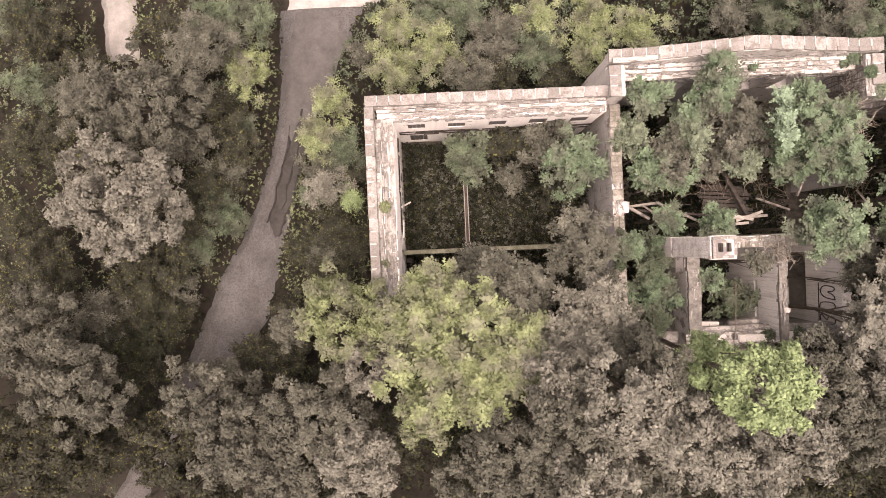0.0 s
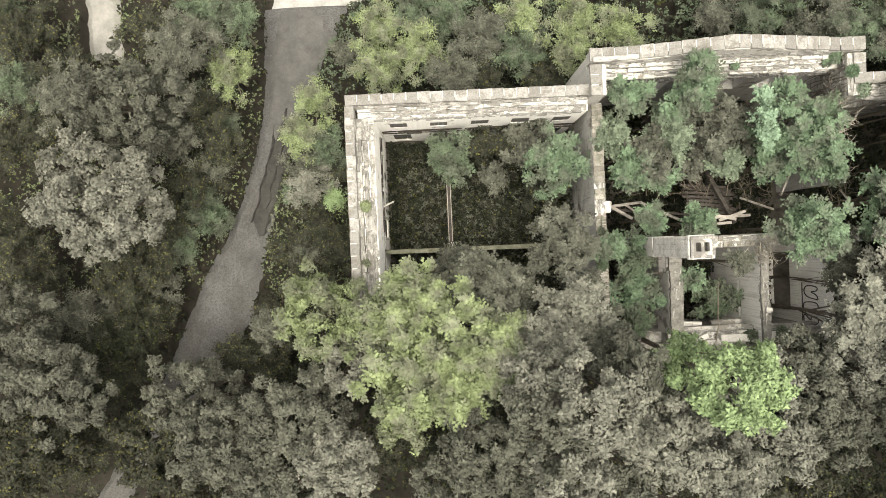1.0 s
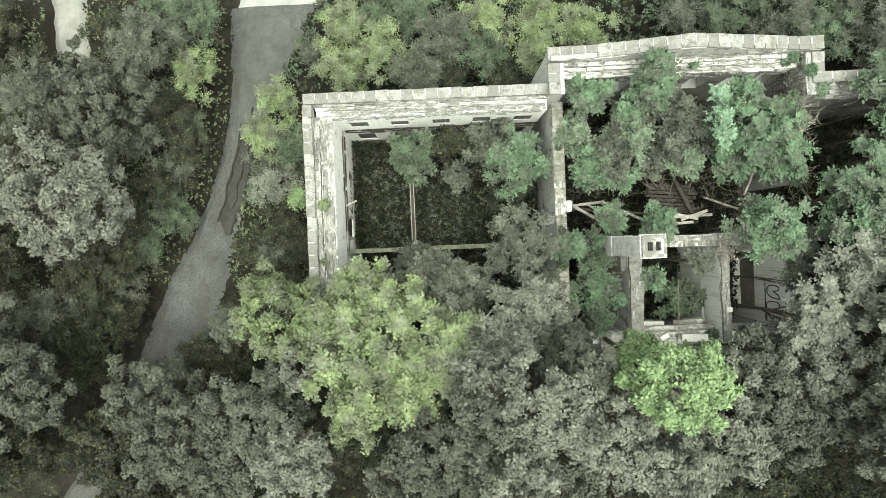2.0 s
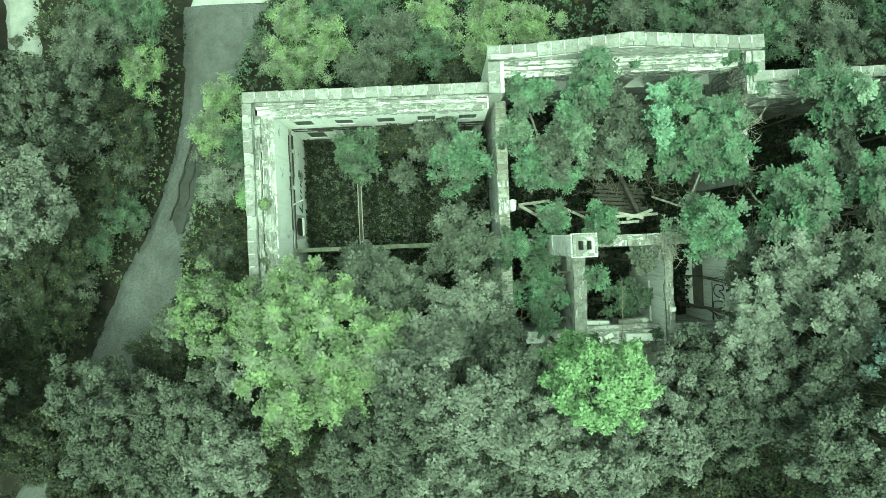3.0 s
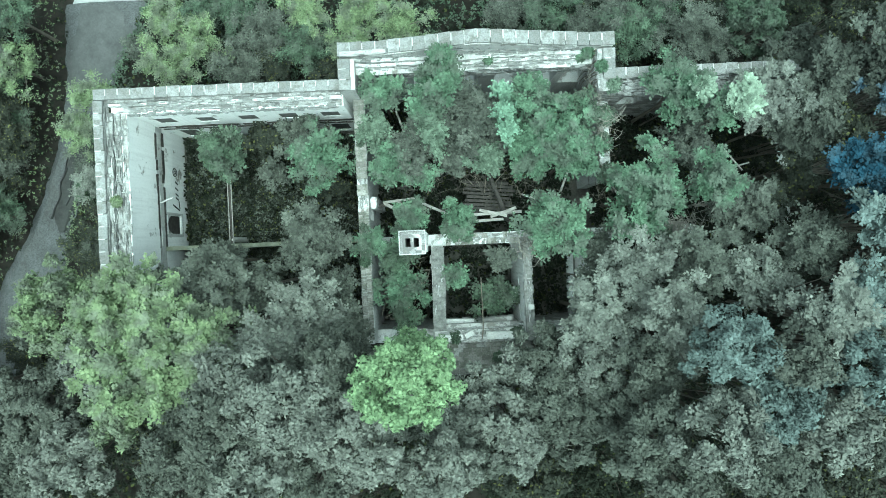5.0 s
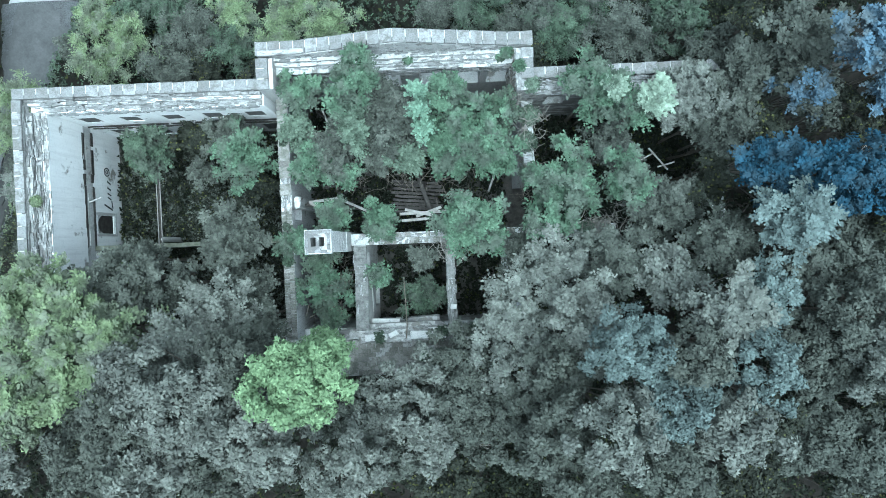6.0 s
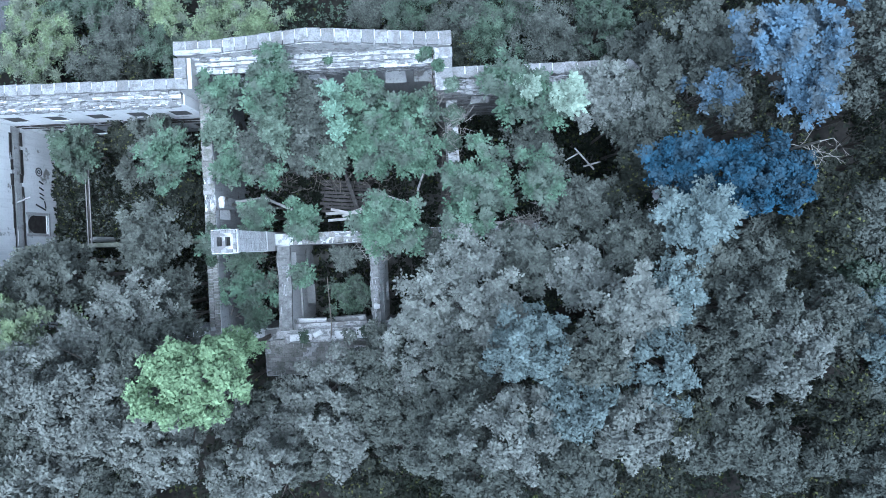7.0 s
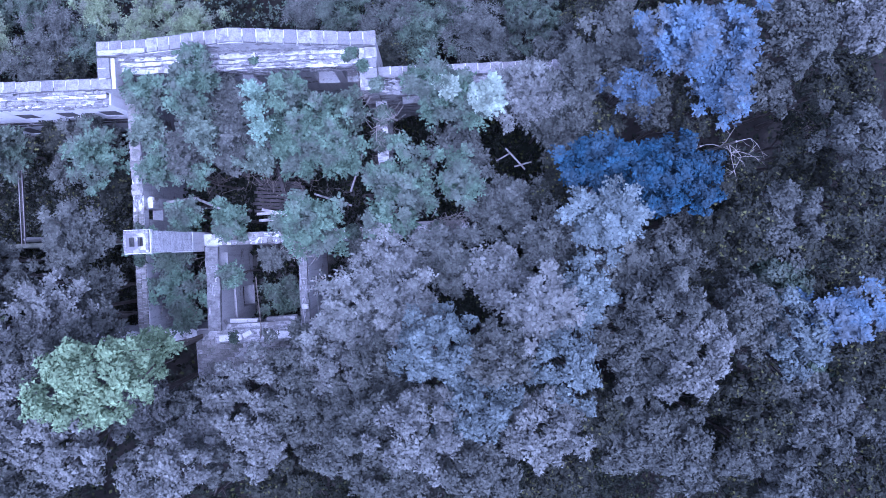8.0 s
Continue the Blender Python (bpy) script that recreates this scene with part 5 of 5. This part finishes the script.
tree(-0.5, -2.5, 13.5, 1.89, "olive")
tree(6.9, -3.9, 12.5, 2.0, "pale")
tree(8.4, -5.6, 13.5, 1.8, "grey")
tree(5.6, -5.0, 14.0, 1.60, "pale")
tree(7.1, -0.3, 10.3, 1.82, "grey")
tree(1.9, -1.2, 8.5, 1.23, "grey")
tree(-2.7, -10.7, 8.0, 1.50, "dark")
tree(3.3, -4.7, 14.8, 1.72, "olive")
tree(-0.9, -7.5, 14.0, 1.62, "olive")
tree(-2.3, -3.5, 13.0, 1.40, "olive")
tree(-8.4, -4.1, 8.0, 1.19, "grey")
WHERE = "south of the ruin"
tree(4.7, -6.2, 16.0, 1.79, "pale")
tree(6.8, -6.8, 17.8, 2.15, "pale")
tree(4.7, -7.8, 17.0, 1.94, "grey")
tree(2.4, -9.0, 15.0, 2.03, "grey")
tree(8.6, -5.8, 16.3, 1.62, "grey")
tree(9.8, -8.5, 17.0, 2.10, "pale")
tree(5.7, -9.7, 17.0, 1.87, "pale")
tree(12.9, -10.7, 15.0, 1.91, "pale")
tree(1.2, -11.3, 13.0, 1.92, "grey")
tree(11.9, -5.9, 18.3, 1.92, "lime", 1.0, (1.12, 0.92))
tree(11.7, -5.8, 12.6, 1.35, "lime")
tree(8.0, -10.3, 16.0, 1.60, "grey")
tree(3.7, -10.4, 15.0, 1.42, "grey")
tree(16.5, -10.2, 13.0, 1.53, "pale")
tree(8.3, -7.8, 17.3, 1.29, "pale")
tree(8.0, -2.8, 9.5, 1.2, "grey")
tree(4.6, -2.6, 10.5, 1.3, "grey")
tree(8.5, -4.4, 11.0, 1.2, "grey")
tree(10.4, -8.4, 12.0, 1.8, "pale")
tree(12.3, -8.9, 11.0, 1.6, "grey")
tree(13.9, -9.6, 12.0, 1.5, "pale")
tree(9.6, -6.7, 11.0, 1.3, "grey")
WHERE = "inside the roofless west room"
tree(1.5, 4.7, 6.6, 1.5, "green")
tree(7.2, 4.0, 8.0, 1.55, "fresh")
tree(4.0, 3.6, 5.0, 0.85, "grey")
tree(6.0, 5.3, 6.3, 1.57, "grey")
tree(3.4, 5.7, 5.0, 1.10, "dark")
tree(7.0, 2.7, 5.0, 1.10, "dark")
tree(4.8, 5.4, 5.5, 0.95, "dark")
WHERE = "inside the roofless middle hall"
tree(13.7, 7.2, 11.0, 1.53, "fresh")
tree(10.8, 6.9, 9.5, 1.14, "fresh")
tree(13.1, 5.2, 8.8, 1.52, "fern")
tree(15.6, 5.3, 9.3, 1.91, "grey")
tree(14.6, 6.4, 8.8, 1.34, "grey")
tree(14.2, 3.9, 8.0, 1.19, "grey")
tree(20.8, 5.6, 9.0, 1.0, "green")
tree(18.0, 6.4, 10.5, 1.16, "fresh")
tree(19.2, 4.7, 10.4, 2.08, "fresh", 0.85)
tree(17.7, 4.5, 9.5, 1.28, "fresh")
tree(20.3, 3.4, 9.5, 1.43, "fresh")
tree(18.4, 3.3, 8.8, 1.16, "fresh")
tree(16.0, 3.5, 8.3, 1.0, "fern")
tree(10.9, 3.2, 8.6, 1.23, "fresh")
tree(12.7, 2.7, 8.0, 0.71, "fresh")
tree(12.1, 4.1, 8.4, 1.36, "grey")
tree(10.1, 5.2, 8.0, 1.13, "fern")
tree(16.6, 6.3, 10.8, 0.48, "mint")
tree(16.7, 5.4, 10.7, 0.49, "mint")
tree(16.9, 4.5, 10.5, 0.54, "mint")
tree(11.9, 0.6, 8.3, 1.12, "fresh")
tree(14.3, 0.3, 8.6, 1.11, "fresh")
tree(19.0, -0.2, 11.4, 1.84, "fresh")
tree(16.5, -1.8, 8.2, 0.8, "grey")
tree(11.2, -3.1, 7.6, 1.45, "fresh")
tree(11.4, -4.6, 7.0, 0.9, "green")
tree(14.1, -2.6, 7.6, 0.65, "fresh")
tree(9.8, -0.7, 8.2, 0.88, "fresh")
tree(16.4, -4.0, 5.5, 1.22, "green")
tree(20.9, -3.0, 9.0, 0.65, "grey")
tree(11.0, -1.3, 7.8, 1.02, "green")
WHERE = "north of the ruin"
tree(-2.3, 10.6, 4.0, 1.75, "olive")
tree(-0.1, 11.3, 5.0, 1.70, "olive")
tree(2.2, 9.9, 4.5, 1.86, "grey")
tree(3.9, 12.0, 5.0, 1.80, "grey")
tree(6.0, 11.0, 4.5, 1.66, "green")
tree(8.8, 10.6, 5.5, 1.54, "olive")
tree(11.7, 11.8, 5.5, 1.68, "olive")
tree(1.8, 13.4, 4.0, 1.61, "green")
tree(6.3, 12.8, 5.0, 1.57, "olive")
tree(9.3, 13.0, 5.0, 1.57, "olive")
tree(-2.2, 13.1, 4.0, 1.61, "olive")
tree(-4.4, 11.8, 2.5, 1.04, "grey")
tree(20.5, 12.4, 5.0, 1.97, "green")
tree(22.9, 11.8, 6.0, 2.18, "grey")
tree(17.9, 12.6, 4.0, 1.54, "grey")
tree(-0.2, 14.0, 3.5, 1.53, "green")
tree(4.0, 10.2, 4.0, 1.34, "dark")
tree(7.7, 9.7, 4.0, 1.34, "dark")
WHERE = "north-east of the ruin"
tree(24.5, 10.9, 6.0, 2.08, "green")
tree(27.8, 10.3, 7.0, 2.12, "grey")
tree(30.7, 10.3, 8.0, 1.80, "green")
tree(26.2, 12.0, 5.0, 1.63, "green")
tree(29.2, 9.5, 6.0, 1.39, "grey")
tree(32.0, 8.1, 9.0, 1.60, "grey")
tree(34.1, 5.2, 13.0, 1.16, "bluish")
tree(35.0, 6.4, 17.0, 1.76, "bluish")
tree(33.9, 7.3, 14.0, 1.60, "grey")
tree(37.9, 6.8, 15.0, 1.56, "bluish")
tree(37.9, 5.0, 14.0, 1.62, "bluish")
tree(40.2, 5.1, 13.0, 1.48, "grey")
tree(41.1, 7.0, 15.0, 1.86, "grey")
tree(43.4, 7.1, 15.0, 1.47, "pale")
tree(43.6, 4.9, 13.5, 1.66, "dark")
tree(43.1, 2.4, 15.0, 1.61, "grey")
tree(42.6, 1.7, 12.0, 1.53, "dark")
tree(23.2, 9.8, 5.0, 1.30, "dark")
tree(32.7, 8.8, 12.0, 1.31, "dark")
tree(32.4, 6.7, 12.0, 1.53, "grey")
tree(31.8, 5.4, 11.0, 1.41, "grey")
tree(33.1, 3.9, 11.0, 1.30, "dark")
tree(34.0, 5.8, 13.0, 1.22, "grey")
tree(31.6, 3.4, 10.0, 1.23, "grey")
tree(35.2, 4.8, 12.0, 1.31, "grey")
tree(37.0, 4.2, 12.0, 1.31, "dark")
WHERE = "inside the overgrown east wing"
tree(25.6, 6.1, 11.0, 1.75, "fresh")
tree(27.6, 5.1, 12.0, 0.89, "white")
tree(25.9, 5.9, 11.7, 0.63, "white")
tree(26.8, 4.7, 11.4, 0.80, "fresh")
tree(26.4, 3.4, 9.5, 1.60, "grey")
tree(29.9, 5.7, 11.0, 1.92, "pale")
tree(30.9, 4.5, 10.0, 1.29, "grey")
tree(32.2, 4.0, 11.0, 0.97, "grey")
tree(33.2, 1.3, 15.0, 2.11, "deep")
tree(31.7, 1.9, 14.0, 1.35, "deep")
tree(35.3, 1.0, 15.6, 1.91, "deep")
tree(31.9, -0.8, 16.2, 1.82, "tinged")
tree(23.4, 1.1, 11.8, 2.2, "fresh")
tree(26.1, 1.6, 12.5, 1.34, "fresh")
tree(28.2, 0.3, 11.0, 1.81, "grey")
tree(31.1, 1.3, 9.0, 1.15, "dark")
tree(31.5, 2.2, 10.0, 1.12, "dark")
tree(30.1, 0.7, 9.0, 1.10, "grey")
tree(31.3, -1.6, 12.0, 1.47, "grey")
tree(29.8, -1.8, 13.0, 1.48, "grey")
tree(36.8, -1.9, 13.0, 1.42, "grey")
tree(35.0, -2.4, 14.0, 1.42, "grey")
tree(33.0, -2.7, 14.0, 1.42, "grey")
tree(39.8, 1.4, 11.0, 1.53, "dark")
WHERE = "south-east of the ruin"
tree(23.0, -2.6, 12.0, 2.13, "pale")
tree(25.7, -2.2, 12.5, 1.77, "grey")
tree(27.8, -3.0, 13.0, 1.74, "pale")
tree(20.8, -4.6, 12.0, 1.97, "pale")
tree(15.8, -8.3, 12.3, 2.33, "pale")
tree(18.3, -6.7, 11.5, 1.78, "grey")
tree(23.7, -4.6, 14.0, 1.83, "pale")
tree(24.8, -5.5, 17.0, 1.85, "tinged")
tree(27.1, -5.9, 17.5, 1.41, "grey")
tree(29.8, -6.4, 17.0, 1.49, "tinged")
tree(28.9, -4.5, 16.4, 1.71, "pale")
tree(31.1, -3.8, 15.0, 1.56, "tinged")
tree(26.4, -7.8, 17.0, 1.67, "tinged")
tree(24.1, -8.5, 17.5, 1.81, "pale")
tree(28.8, -8.8, 17.0, 1.90, "pale")
tree(21.6, -9.5, 16.0, 1.93, "grey")
tree(26.3, -10.5, 17.0, 1.85, "grey")
tree(22.9, -11.1, 16.0, 1.83, "grey")
tree(30.0, -11.6, 15.0, 1.81, "dark")
tree(19.0, -10.0, 12.0, 1.58, "grey")
tree(15.3, -10.7, 12.0, 1.86, "grey")
tree(17.3, -12.1, 12.0, 1.86, "dark")
tree(18.1, -8.6, 12.5, 1.72, "grey")
tree(20.3, -7.0, 12.5, 1.50, "pale")
tree(20.7, -8.7, 13.0, 1.69, "grey")
tree(22.5, -6.6, 14.0, 1.47, "grey")
tree(22.2, -8.2, 14.5, 1.45, "grey")
WHERE = "on the wooded east side"
tree(34.1, -4.7, 16.5, 1.94, "grey")
tree(35.2, -6.2, 16.7, 1.69, "pale")
tree(21.6, -1.6, 9.0, 1.27, "grey")
tree(33.8, -7.0, 15.0, 1.76, "grey")
tree(32.3, -5.5, 14.5, 1.35, "grey")
tree(33.5, -10.2, 14.0, 2.09, "grey")
tree(35.2, -10.9, 14.5, 2.05, "grey")
tree(31.8, -9.0, 14.0, 1.37, "dark")
tree(38.2, -5.1, 15.0, 1.76, "grey")
tree(39.9, -5.8, 15.5, 1.73, "tinged")
tree(41.9, -5.3, 15.5, 1.82, "bluish")
tree(40.2, -3.3, 14.0, 1.88, "green")
tree(41.9, -2.4, 15.0, 1.91, "dark")
tree(37.9, -1.2, 14.5, 1.79, "dark")
tree(40.0, -1.1, 15.0, 1.61, "grey")
tree(43.0, -0.3, 15.0, 1.56, "dark")
tree(38.6, -8.9, 15.0, 2.01, "dark")
tree(40.7, -9.4, 15.5, 2.07, "grey")
tree(43.0, -7.7, 15.0, 2.01, "dark")
tree(40.2, -12.4, 14.0, 1.88, "grey")
tree(42.4, -12.1, 15.0, 1.91, "dark")
tree(37.6, -8.8, 13.0, 1.40, "dark")
tree(38.3, -13.4, 12.0, 1.75, "dark")
tree(44.3, -4.4, 14.0, 1.47, "grey")
tree(44.2, -10.4, 14.0, 1.73, "grey")
tree(38.9, -11.5, 13.0, 1.53, "grey")
tree(45.1, -2.5, 13.0, 1.27, "dark")
tree(41.5, -7.8, 14.0, 1.47, "green")
tree(39.0, -2.6, 12.5, 1.6, "grey")
tree(37.5, -3.5, 12.0, 1.5, "dark")
